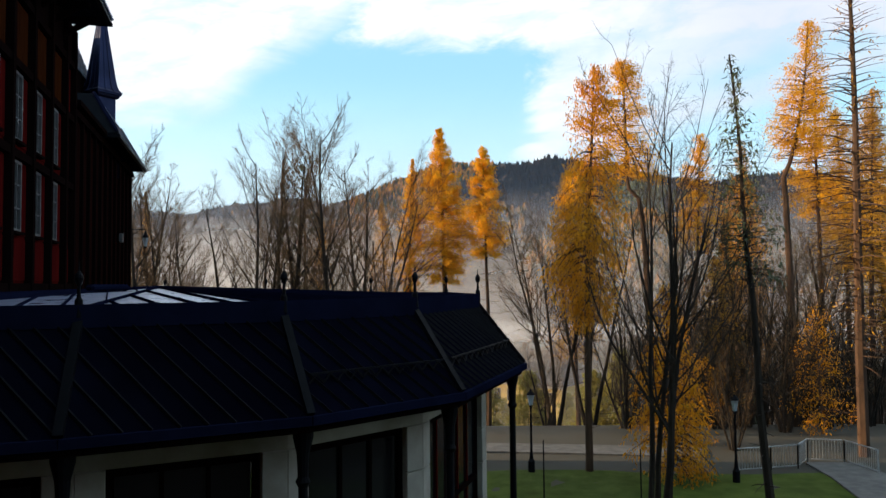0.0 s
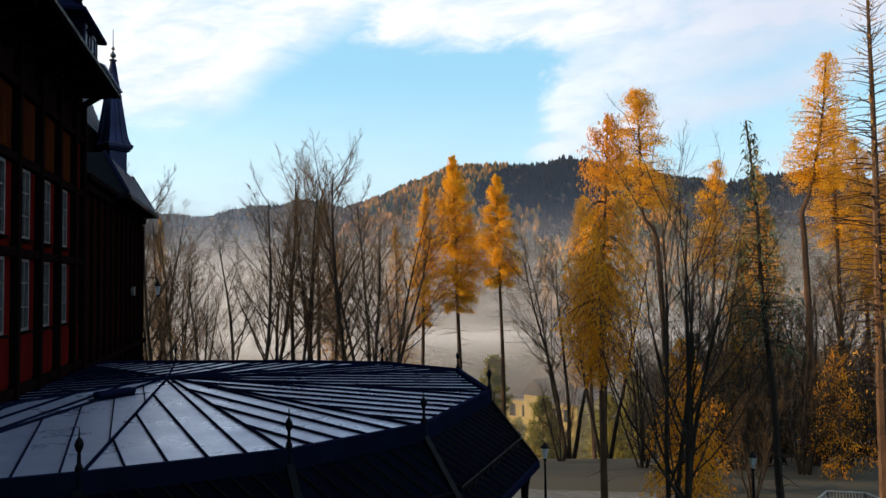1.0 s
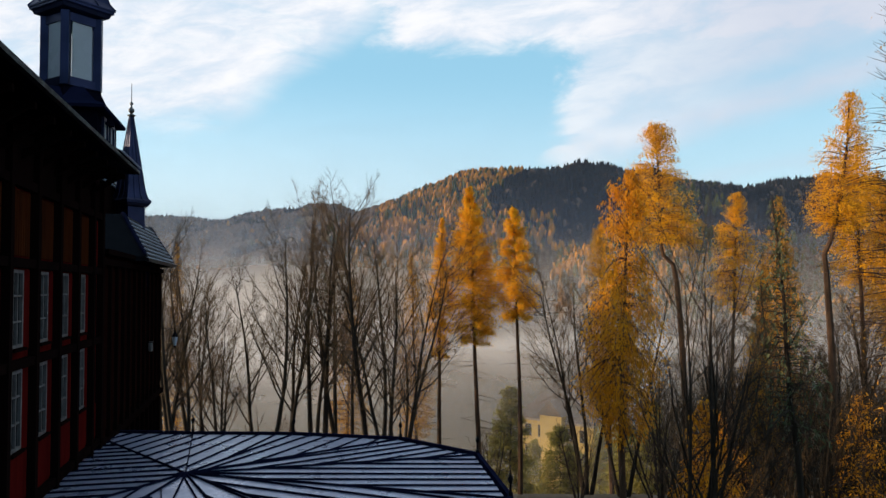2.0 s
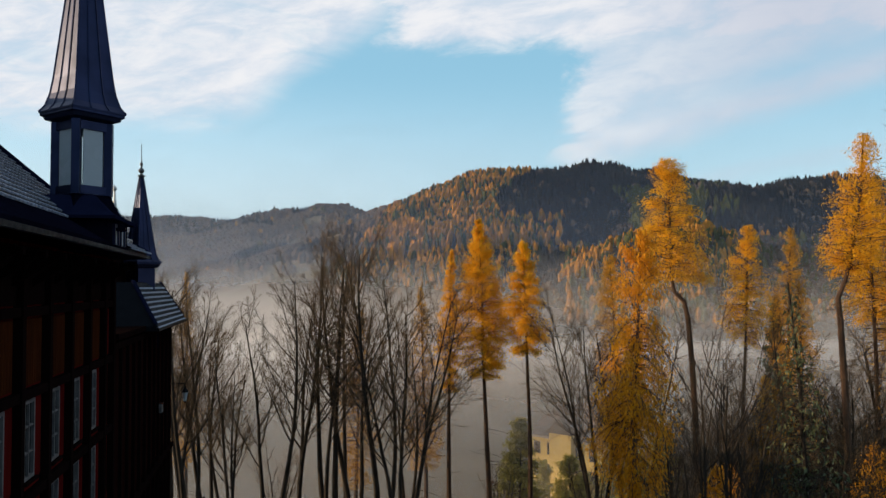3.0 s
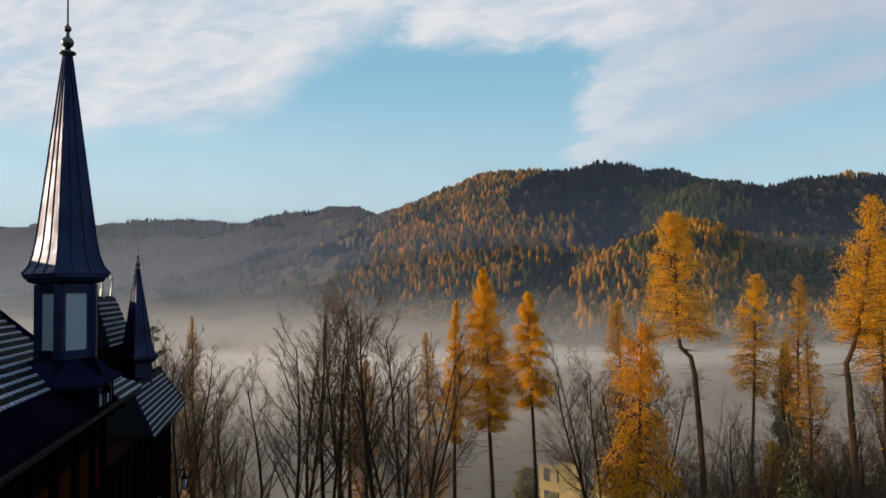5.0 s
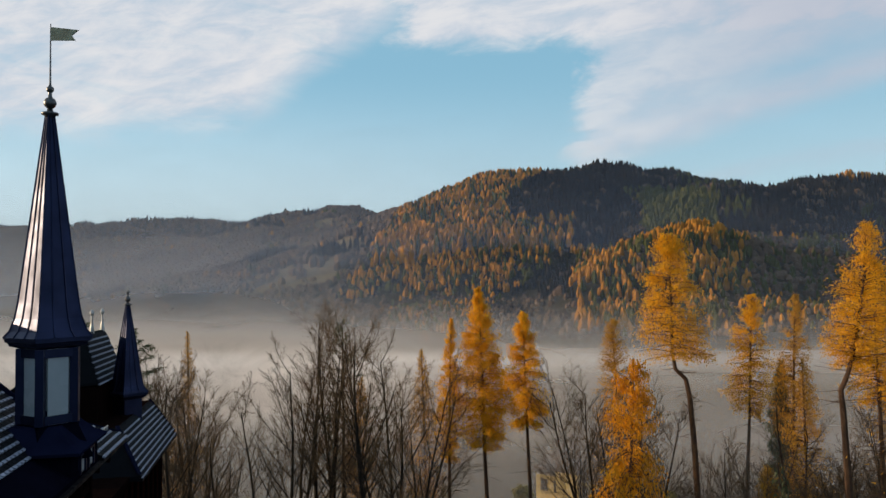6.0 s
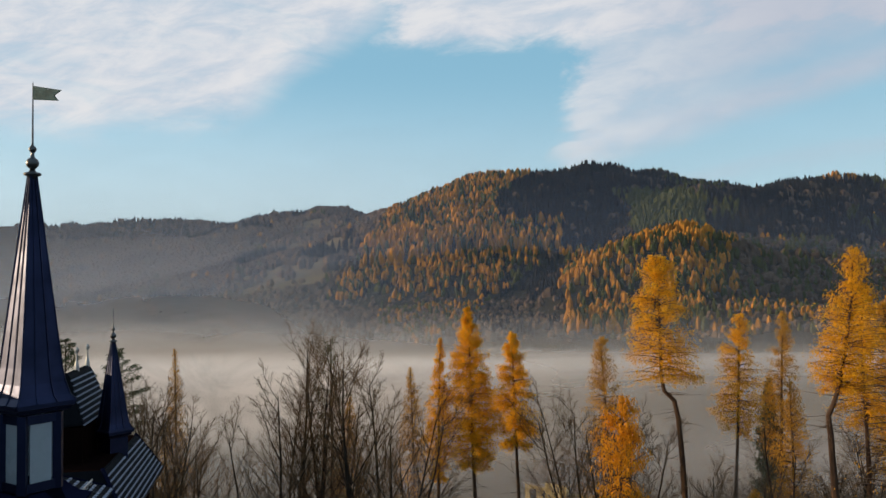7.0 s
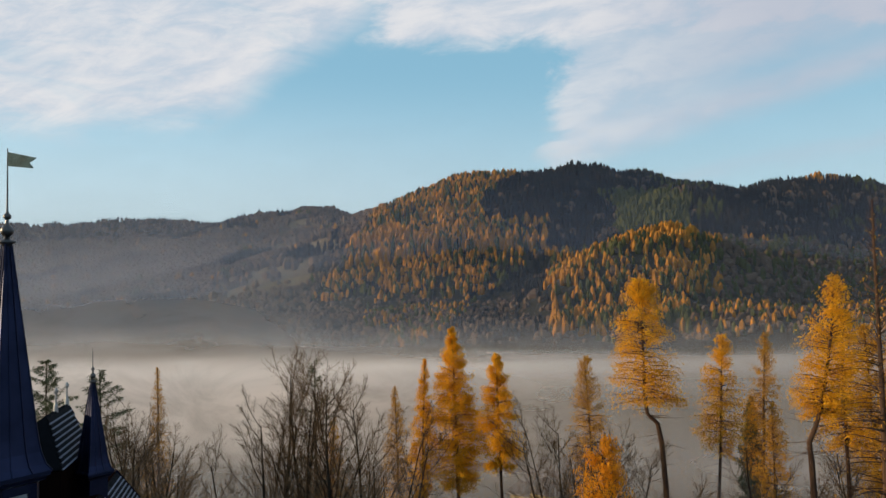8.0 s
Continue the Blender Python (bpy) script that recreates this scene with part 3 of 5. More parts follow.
def build_pavilion():
    e = thing("pavilion", "single-storey round hall, dark metal roof, iron columns, pale stone piers", "pavilion")
    n = len(RIM)
    # each facet: parallel trays square to its rim, cut off at the hips, with standing seams between them
    ap = Vector(APEX)
    for i in range(n):
        a, b = Vector((*RIM[i], RZ)), Vector((*RIM[(i + 1) % n], RZ))
        along = (b - a).normalized()
        L, sa = (b - a).length, (ap - a).dot(along)
        inward = ap - a - along * sa

        def span(s):
            """Where the line across the facet at s begins and ends, from rim (0) to apex (1)."""
            hits = [0.0] if 0 <= s <= L else []
            hits += [f for f in (s / sa if sa else 2.0, (s - L) / (sa - L)) if 0 <= f <= 1]
            return min(hits), max(hits)

        lo, hi = min(0.0, sa), max(L, sa)
        k = max(2, round((hi - lo) / 0.60))
        cuts = [lo + (hi - lo) * q / k for q in range(k + 1)]
        for s0, s1 in zip(cuts, cuts[1:]):
            pts = [(s, f) for s in (s0 + 1e-4, s1 - 1e-4) for f in span(s)] + [c for c in ((0.0, 0.0), (L, 0.0), (sa, 1.0)) if s0 < c[0] < s1]
            cx, cf = sum(p[0] for p in pts) / len(pts), sum(p[1] for p in pts) / len(pts)
            pts.sort(key=lambda p: math.atan2((p[1] - cf) * inward.length, p[0] - cx))
            bm = bmesh.new()
            up = [bm.verts.new(a + along * s + inward * f) for s, f in pts]
            dn = [bm.verts.new(a + along * s + inward * f - Vector((0, 0, 0.06))) for s, f in pts]
            bm.faces.new(up)
            bm.faces.new(dn[::-1])
            for q in range(len(up)):
                bm.faces.new((up[q], dn[q], dn[(q + 1) % len(up)], up[(q + 1) % len(up)]))
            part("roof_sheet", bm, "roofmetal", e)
        lift = Vector((0, 0, 0.025))
        for s in cuts[1:-1]:
            f0, f1 = span(s)
            bm = bmesh.new()
            beam(bm, a + along * s + inward * f0 + lift, a + along * s + inward * f1 + lift, 0.022, 0.05)
            part("seam", bm, "metal", e)
        bm = bmesh.new()
        beam(bm, a + lift, ap + lift, 0.03, 0.06)
        part("hip_seam", bm, "metal", e)
    bm = lathe(bmesh.new(), [(0.34, 7.26), (0.3, 7.37), (0.14, 7.40), (0.04, 7.41)], 16, APEX[0], APEX[1])
    part("cap", bm, "metal", e)
    # fascia under the rim and the steep skirt, facet by facet
    for i in range(n - 1):
        a, b = Vector(RIM[i]), Vector(RIM[i + 1])
        a2, b2, a3, b3 = outward(i, 0.12), outward(i + 1, 0.12), outward(i, 1.25), outward(i + 1, 1.25)
        bm = bmesh.new()
        beam(bm, (*a2, RZ - 0.08), (*b2, RZ - 0.08), 0.12, 0.34)
        part("fascia", bm, "metal", e)
        bm = bmesh.new()
        top = [Vector((*a2, RZ - 0.2)), Vector((*b2, RZ - 0.2))]
        low = [Vector((*a3, EZ)), Vector((*b3, EZ))]
        vs = [bm.verts.new(p) for p in (*top, low[1], low[0])]
        inn = [bm.verts.new(p + Vector((0, 0, -0.12))) for p in (*top, low[1], low[0])]
        bm.faces.new(vs)
        bm.faces.new(inn[::-1])
        for q in range(4):
            bm.faces.new((vs[q], vs[(q + 1) % 4], inn[(q + 1) % 4], inn[q]))
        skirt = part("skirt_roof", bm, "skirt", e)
        k = max(3, round((b3 - a3).length / 0.36))
        for j in range(-int(k * 0.45), k):
            # each seam slips sideways as it falls; it ends at the hips
            t0, slip = j / k, 0.45
            f0, f1 = max(0.0, -t0 / slip), min(1.0, (1 - t0) / slip)
            if f1 - f0 < 0.12:
                continue
            ends = [(top[0].lerp(low[0], f)).lerp(top[1].lerp(low[1], f), t0 + slip * f) + Vector((0, 0, 0.02)) for f in (f0, f1)]
            bm = bmesh.new()
            beam(bm, ends[0], ends[1], 0.035, 0.05)
            part("seam", bm, "iron", skirt)
        if 3 <= i <= 5:
            guard = [top[0].lerp(low[0], 0.72).lerp(top[1].lerp(low[1], 0.72), 0.04 + 0.92 * j / 22) + Vector((0, 0, 0.05 + 0.14 * (j % 2))) for j in range(23)]
            bm = bmesh.new()
            for a, b in zip(guard, guard[1:]):
                beam(bm, a, b, 0.025, 0.025)
            beam(bm, guard[0] + Vector((0, 0, 0.15)), guard[-1] + Vector((0, 0, 0.15)), 0.03, 0.03)
            part("snow_guard", bm, "iron", skirt, "black zigzag snow guard")
        bm = bmesh.new()
        beam(bm, (*a3, EZ - 0.05), (*b3, EZ - 0.05), 0.16, 0.14)
        part("gutter", bm, "metal", e)
        bm = bmesh.new()
        s0, s1 = outward(i, 1.2), outward(i + 1, 1.2)
        w0, w1 = outward(i, 0.3), outward(i + 1, 0.3)
        vs = [bm.verts.new((*p, z)) for z in (EZ - 0.16, EZ - 0.24) for p in (s0, s1, w1, w0)]
        for f in ((0, 1, 2, 3), (7, 6, 5, 4), (0, 4, 5, 1), (1, 5, 6, 2), (2, 6, 7, 3), (3, 7, 4, 0)):
            bm.faces.new([vs[q] for q in f])
        part("soffit", bm, "timber", e)
        # hip, finial and column at the corner
        bm = bmesh.new()
        beam(bm, top[0] + Vector((0, 0, 0.04)), low[0] + Vector((0, 0, 0.04)), 0.13, 0.11)
        part("hip_cap", bm, "iron", e)
        bm = lathe(bmesh.new(), [(0.07, RZ - 0.1), (0.055, RZ + 0.16), (0.03, RZ + 0.2), (0.024, RZ + 0.36), (0.05, RZ + 0.41), (0.066, RZ + 0.47), (0.05, RZ + 0.53), (0.012, RZ + 0.58), (0.008, RZ + 0.72)], 10, a2.x, a2.y)
        part("finial", bm, "iron", e)
        c = outward(i, 0.95)
        bm = lathe(bmesh.new(), [(0.2, -1.2), (0.2, -0.3), (0.14, -0.2), (0.12, 0.4), (0.13, 0.45), (0.09, 0.6), (0.075, 4.3), (0.12, 4.38), (0.085, 4.46), (0.10, 4.8), (0.16, 5.05), (0.17, EZ - 0.15)], 12, c.x, c.y)
        part("column", bm, "iron", e)
        # walls: piers, lintel, glazing
        d = (w1 - w0)
        L, t = d.length, d.normalized()
        nrm = Vector((t.y, -t.x))
        if nrm.dot(w0 - Vector(APEX[:2])) < 0:
            nrm = -nrm
        fr = Matrix(((t.x, nrm.x, 0, w0.x), (t.y, nrm.y, 0, w0.y), (0, 0, 1, 0), (0, 0, 0, 1)))
        pw = 0.42
        for x0, x1 in ((0, pw), (L - pw, L)):
            for z0 in (-1.2, -0.35, 0.5, 1.35, 2.2, 3.05, 3.9):
                part("stone_block", boxed(((x0 + 0.004, -0.35, z0 + 0.006), (x1 - 0.004, 0.0, z0 + 0.844)), m=fr, bevel=0.012), "stone", e)
        part("lintel", boxed(((0.0, -0.34, 4.756), (L, -0.004, EZ - 0.25)), m=fr), "stone", e)
        part("sill_wall", boxed(((pw, -0.32, -1.2), (L - pw, -0.02, -0.5)), m=fr), "stone", e)
        win = part("window", boxed(((pw, -0.25, -0.5), (pw + 0.1, -0.13, 4.75)), ((L - pw - 0.1, -0.25, -0.5), (L - pw, -0.13, 4.75)),
                                   ((pw + 0.1, -0.25, 4.61), (L - pw - 0.1, -0.13, 4.75)), ((pw + 0.1, -0.25, 2.7), (L - pw - 0.1, -0.13, 2.82)), m=fr), "timber", e)
        k = max(2, round((L - 2 * pw) / 0.75))
        for j in range(k):
            x0, x1 = pw + 0.1 + (L - 2 * pw - 0.2) * j / k, pw + 0.1 + (L - 2 * pw - 0.2) * (j + 1) / k
            part("pane", boxed(((x0 + 0.03, -0.2, -0.5), (x1 - 0.03, -0.185, 4.61)), m=fr), "dark_glass", win)
            if j:
                part("mullion", boxed(((x0 - 0.03, -0.24, -0.5), (x0 + 0.03, -0.14, 4.61)), m=fr), "red" if i > 3 else "timber", win)


build_pavilion()

# ---- main house: long timber facade, hipped slate roofs, spires ----
F0 = Vector((-10.8, 22.1))
FD, FN = Vector((-0.278, 0.9606)), Vector((0.9606, 0.278))
FM = Matrix(((FD.x, FN.x, 0, F0.x), (FD.y, FN.y, 0, F0.y), (0, 0, 1, 0), (0, 0, 0, 1)))     # along the facade, outward, up


def slab(pts, thick, m):
    """A sloping roof face with thickness under it."""
    bm = bmesh.new()
    up = [bm.verts.new(m @ Vector(p)) for p in pts]
    dn = [bm.verts.new(m @ (Vector(p) - Vector((0, 0, thick)))) for p in pts]
    bm.faces.new(up)
    bm.faces.new(dn[::-1])
    k = len(pts)
    for i in range(k):
        bm.faces.new((up[i], dn[i], dn[(i + 1) % k], up[(i + 1) % k]))
    return bm


def glint_edges(me):
    """Sky glint painted as pale lower edges on slates of eight faces each."""
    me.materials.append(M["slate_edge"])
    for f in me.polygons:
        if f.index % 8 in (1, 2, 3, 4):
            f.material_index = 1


def slates(parent, pts, m, row=0.34, width=0.34, near=None):
    """Rows of slates on a four-cornered roof face: eave left, eave right, top right, top left. near: where each is a piece of its own."""
    a, b, c, d = [m @ Vector(p) for p in pts]
    rows = max(1, int(((d + c) / 2 - (a + b) / 2).length / row))
    nrm = (b - a).cross(d - a).normalized()
    if nrm.z < 0:
        nrm = -nrm
    soup, one = Soup(), None
    along = (b - a).normalized()
    rise = nrm.cross(along)
    if rise.z < 0:
        along, rise = -along, -rise
    made = 0
    for j in range(rows):
        l0, r0 = a.lerp(d, j / rows), b.lerp(c, j / rows)
        k = max(1, int((r0 - l0).length / width))
        for i in range(k):
            t = (i + 0.25 + 0.5 * (j % 2)) / k
            if t > 1:
                continue
            p = l0.lerp(r0, t) + nrm * 0.05
            fr = Matrix(((along.x, rise.x, nrm.x, p.x), (along.y, rise.y, nrm.y, p.y), (along.z, rise.z, nrm.z, p.z), (0, 0, 0, 1))) @ pose(0, 0, 0, -7 - random.uniform(0, 3), 0, random.uniform(-1.5, 1.5))
            w = width * 0.46
            shape = [(-w, -0.36 * row, 0), (-w * 0.6, -0.7 * row, 0), (w * 0.6, -0.7 * row, 0), (w, -0.36 * row, 0), (w, 0.6 * row, 0), (-w, 0.6 * row, 0)]
            faces = [(0, 3, 4, 5), (0, 1, 2, 3)] + [(q, (q + 1) % 6, (q + 1) % 6 + 6, q + 6) for q in range(6)]
            if near and near[0] < (m.inverted() @ p).x < near[1] and made < 290:
                made += 1
                if one is None:
                    ob = part("slate", ([(x, y, z) for x, y, z in shape] + [(x, y, z - 0.05) for x, y, z in shape], faces), "slate", parent)
                    one = ob.data
                    glint_edges(one)
                else:
                    ob = new("slate", one)
                    ob.parent = parent
                ob.matrix_basis = fr
            else:
                q0 = len(soup.v)
                soup.v += [fr @ Vector(v) for v in shape] + [fr @ (Vector(v) - Vector((0, 0, 0.05))) for v in shape]
                soup.f += [tuple(q0 + q for q in f) for f in faces]
    if soup.f:
        glint_edges(tagged(part("slating", soup.data(), "slate", parent), kind="stuff").data)


def window(parent, s, z, w, h, rows=3):
    win = part("window", boxed(((s - w / 2, -0.02, z), (s - w / 2 + 0.07, 0.08, z + h)), ((s + w / 2 - 0.07, -0.02, z), (s + w / 2, 0.08, z + h)),
                               ((s - w / 2 + 0.07, -0.02, z), (s + w / 2 - 0.07, 0.08, z + 0.07)), ((s - w / 2 + 0.07, -0.02, z + h - 0.07), (s + w / 2 - 0.07, 0.08, z + h)), m=FM), "frame", parent)
    part("pane", boxed(((s - w / 2 + 0.07, 0.0, z + 0.07), (s + w / 2 - 0.07, 0.015, z + h - 0.07)), m=FM), "dark_glass", win)
    part("mullion", boxed(((s - 0.025, 0.017, z + 0.07), (s + 0.025, 0.07, z + h - 0.07)), m=FM), "frame", win)
    for j in range(1, rows):
        zz = z + h * j / rows
        part("bar", boxed(((s - w / 2 + 0.07, 0.017, zz - 0.02), (s - 0.027, 0.06, zz + 0.02)), ((s + 0.027, 0.017, zz - 0.02), (s + w / 2 - 0.07, 0.06, zz + 0.02)), m=FM), "frame", win)
    part("sill", boxed(((s - w / 2 - 0.06, -0.02, z - 0.07), (s + w / 2 + 0.06, 0.16, z - 0.004)), m=FM), "timber", win)


def build_house():
    e = thing("timber_house", "tall dark red timber house with slate roof above the pavilion", "house")
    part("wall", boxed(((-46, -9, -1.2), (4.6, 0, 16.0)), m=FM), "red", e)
    # unseen wing behind the camera, added to block light from the low sky
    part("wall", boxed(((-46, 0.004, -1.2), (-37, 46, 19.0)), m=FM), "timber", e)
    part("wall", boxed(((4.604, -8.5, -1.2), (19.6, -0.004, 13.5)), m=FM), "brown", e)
    bay = 2.0
    posts = [4.45] + [3.15 - bay * q for q in range(9)]
    for q, s in enumerate(posts):
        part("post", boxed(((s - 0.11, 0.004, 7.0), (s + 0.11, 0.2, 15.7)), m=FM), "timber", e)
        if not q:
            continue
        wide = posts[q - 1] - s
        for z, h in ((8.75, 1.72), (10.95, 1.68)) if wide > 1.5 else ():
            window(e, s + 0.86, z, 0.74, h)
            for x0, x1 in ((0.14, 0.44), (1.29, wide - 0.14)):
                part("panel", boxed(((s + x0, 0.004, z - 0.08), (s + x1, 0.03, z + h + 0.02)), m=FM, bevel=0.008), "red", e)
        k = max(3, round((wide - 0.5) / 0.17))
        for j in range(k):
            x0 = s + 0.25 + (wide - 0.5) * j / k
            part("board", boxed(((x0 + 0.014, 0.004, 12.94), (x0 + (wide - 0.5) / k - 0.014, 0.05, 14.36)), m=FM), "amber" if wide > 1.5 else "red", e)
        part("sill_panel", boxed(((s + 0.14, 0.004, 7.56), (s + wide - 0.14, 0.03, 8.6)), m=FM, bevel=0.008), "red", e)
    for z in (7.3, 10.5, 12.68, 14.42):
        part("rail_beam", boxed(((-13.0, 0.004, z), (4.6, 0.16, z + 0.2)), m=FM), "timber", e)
    # dark strip painting the eave's shadow across the top of the wall
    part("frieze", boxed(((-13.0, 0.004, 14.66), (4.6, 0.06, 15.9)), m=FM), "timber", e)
    # lower wing: board and batten with posts
    s = 4.8
    while s < 19.6:
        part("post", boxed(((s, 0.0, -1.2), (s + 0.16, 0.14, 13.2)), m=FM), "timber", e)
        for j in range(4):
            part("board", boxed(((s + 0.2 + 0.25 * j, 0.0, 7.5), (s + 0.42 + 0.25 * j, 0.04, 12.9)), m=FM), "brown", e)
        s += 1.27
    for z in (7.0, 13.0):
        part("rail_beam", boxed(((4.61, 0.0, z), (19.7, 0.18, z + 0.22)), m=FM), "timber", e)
    # main roof: a flat foot over the eave, then the slope; it ends in a verge beside the lantern spire
    ev, mid, top, end = 16.15, 16.8, 20.75, 1.0
    part("roof_foot", slab([(-46, 1.15, ev), (end, 1.15, ev), (end, 0.1, mid), (-46, 0.1, mid)], 0.22, FM), "skirt", e, "black sheet-metal foot of the slate roof")
    part("roof", slab([(-46, 0.1, mid), (end, 0.1, mid), (end, -4.5, top), (-46, -4.5, top)], 0.25, FM), "slate", e)
    slates(e, [(-12, 0.1, mid + 0.02), (end, 0.1, mid + 0.02), (end, -4.5, top), (-12, -4.5, top)], FM, 0.24, 0.26, near=(-3.6, 1.0))
    part("roof", slab([(-46, -10, ev), (-46, -4.5, top), (end, -4.5, top), (end, -10, ev)], 0.25, FM), "slate", e)
    bm = bmesh.new()
    gable = [(0.1, mid - 0.24), (-4.5, top - 0.26), (-9.9, ev - 0.2)]
    vs = [bm.verts.new(FM @ Vector((x, n, z))) for x in (end - 0.25, end - 0.05) for n, z in gable]
    for f in ((0, 1, 2), (5, 4, 3), (0, 3, 4, 1), (1, 4, 5, 2), (2, 5, 3, 0)):
        bm.faces.new([vs[q] for q in f])
    part("gable_wall", bm, "timber", e)
    bm = bmesh.new()
    beam(bm, FM @ Vector((end + 0.02, 0.1, mid + 0.02)), FM @ Vector((end + 0.02, -4.5, top + 0.02)), 0.09, 0.30)
    part("verge_board", bm, "metal", e)
    # low hipped roof between the spire and the bay's end
    r_end, r_top = 4.35, 17.0
    f1 = [(end + 0.08, 1.15, ev - 0.03), (r_end, 1.15, ev - 0.03), (r_end - 1.3, -0.5, r_top), (end + 0.08, -0.5, r_top)]
    part("roof", slab(f1, 0.2, FM), "slate", e)
    slates(e, [tuple(Vector(p) + Vector((0, 0, 0.02))) for p in f1], FM, 0.24, 0.26, near=(1.0, 4.4))
    part("roof", slab([(r_end, 1.15, ev - 0.03), (r_end, -9.5, ev - 0.03), (r_end - 1.3, -8.0, r_top), (r_end - 1.3, -0.5, r_top)], 0.2, FM), "slate", e)
    part("roof", slab([(end + 0.08, -0.5, r_top), (r_end - 1.3, -0.5, r_top), (r_end - 1.3, -8.0, r_top), (end + 0.08, -8.0, r_top)], 0.2, FM), "metal", e)
    bm = bmesh.new()
    beam(bm, FM @ Vector((r_end, 1.15, ev + 0.03)), FM @ Vector((r_end - 1.3, -0.5, r_top + 0.05)), 0.12, 0.08)
    part("hip_cap", bm, "metal", e)
    bm = bmesh.new()
    guard = [FM @ Vector((1.3 + 0.24 * q, 0.78, ev + 0.22 + 0.12 * (q % 2))) for q in range(12)]
    for a, b in zip(guard, guard[1:]):
        beam(bm, a, b, 0.025)
    beam(bm, guard[0] + Vector((0, 0, 0.13)), guard[-1] + Vector((0, 0, 0.02)), 0.035)
    part("snow_guard", bm, "steel", e, "weathered metal snow guard on the slates")
    part("gutter", boxed(((-37, 1.155, ev - 0.22), (r_end + 0.05, 1.27, ev - 0.12)), m=FM), "iron", e)
    s = -12
    while s < 4.2:
        bm = bmesh.new()
        beam(bm, FM @ Vector((s, 0.0, 15.1)), FM @ Vector((s, 0.95, ev - 0.45)), 0.12, 0.16)
        beam(bm, FM @ Vector((s, 0.0, ev - 0.5)), FM @ Vector((s, 1.05, ev - 0.5)), 0.12, 0.14)
        part("bracket", bm, "timber", e)
        s += 1.36
    # lower wing: a steep slate skirt, hipped at both ends, round a taller dark wall
    ev2, top2 = 13.5, 15.25
    f2 = [(10.1, 0.66, ev2), (19.75, 0.62, ev2), (18.7, -0.38, top2), (11.1, -0.38, top2)]
    part("roof", slab(f2, 0.2, FM), "slate", e)
    slates(e, [tuple(Vector(p) + Vector((0, 0, 0.02))) for p in f2], FM, 0.22, 0.24, near=(11.0, 19.8))
    f4 = [(19.75, 0.62, ev2), (19.75, -8.8, ev2), (18.7, -7.8, top2), (18.7, -0.38, top2)]
    part("roof", slab(f4, 0.2, FM), "slate", e)
    part("roof", slab([(10.1, -8.8, ev2), (10.1, 0.66, ev2), (11.1, -0.38, top2), (11.1, -7.8, top2)], 0.2, FM), "slate", e)
    part("roof", slab([(11.1, -0.38, top2), (18.7, -0.38, top2), (18.7, -7.8, top2), (11.1, -7.8, top2)], 0.2, FM), "timber", e)
    part("roof", slab([(10.1, -8.8, ev2), (11.1, -7.8, top2), (18.7, -7.8, top2), (19.75, -8.8, ev2)], 0.2, FM), "slate", e)
    part("flat_roof", boxed(((4.62, -8.6, 13.35), (10.05, 0.3, 13.52)), m=FM), "timber", e)
    for p, q in (((10.1, 0.66, ev2), (11.1, -0.38, top2)), ((19.75, 0.62, ev2), (18.7, -0.38, top2))):
        bm = bmesh.new()
        beam(bm, FM @ Vector(p) + Vector((0, 0, 0.06)), FM @ Vector(q) + Vector((0, 0, 0.06)), 0.14, 0.08)
        part("hip_cap", bm, "metal", e)
    part("gutter", boxed(((10.0, 0.67, ev2 - 0.2), (19.85, 0.79, ev2 - 0.06)), m=FM), "iron", e)
    # steep cross roof between the spires
    f3 = [(12.6, -1.45, 16.9), (17.3, -1.4, 16.9), (17.0, -2.15, 18.9), (13.2, -2.15, 18.9)]
    part("upper_wall", boxed(((12.6, -4.7, 15.2), (17.25, -1.42, 16.72)), m=FM), "timber", e)
    part("roof", slab(f3, 0.15, FM), "slate", e)
    slates(e, [tuple(Vector(p) + Vector((0, 0, 0.02))) for p in f3], FM, 0.22, 0.24, near=(12.0, 18.0))
    part("roof", slab([(12.6, -1.45, 16.9), (13.2, -2.15, 18.9), (13.2, -2.25, 18.9), (12.6, -4.8, 16.7)], 0.1, FM), "slate", e)
    part("roof", slab([(17.3, -1.4, 16.9), (17.3, -4.8, 16.7), (17.0, -2.25, 18.9), (17.0, -2.15, 18.9)], 0.1, FM), "slate", e)
    part("roof", slab([(12.6, -4.8, 16.7), (13.2, -2.25, 18.9), (17.0, -2.25, 18.9), (17.3, -4.8, 16.7)], 0.1, FM), "slate", e)
    for s in (14.9, 16.9):
        p = FM @ Vector((s, -2.2, 0))
        bm = lathe(bmesh.new(), [(0.13, 18.7), (0.09, 19.1), (0.05, 19.3), (0.04, 19.6), (0.1, 19.7), (0.1, 19.78), (0.02, 19.9)], 8, p.x, p.y)
        part("finial", bm, "steel", e)
    return e


build_house()


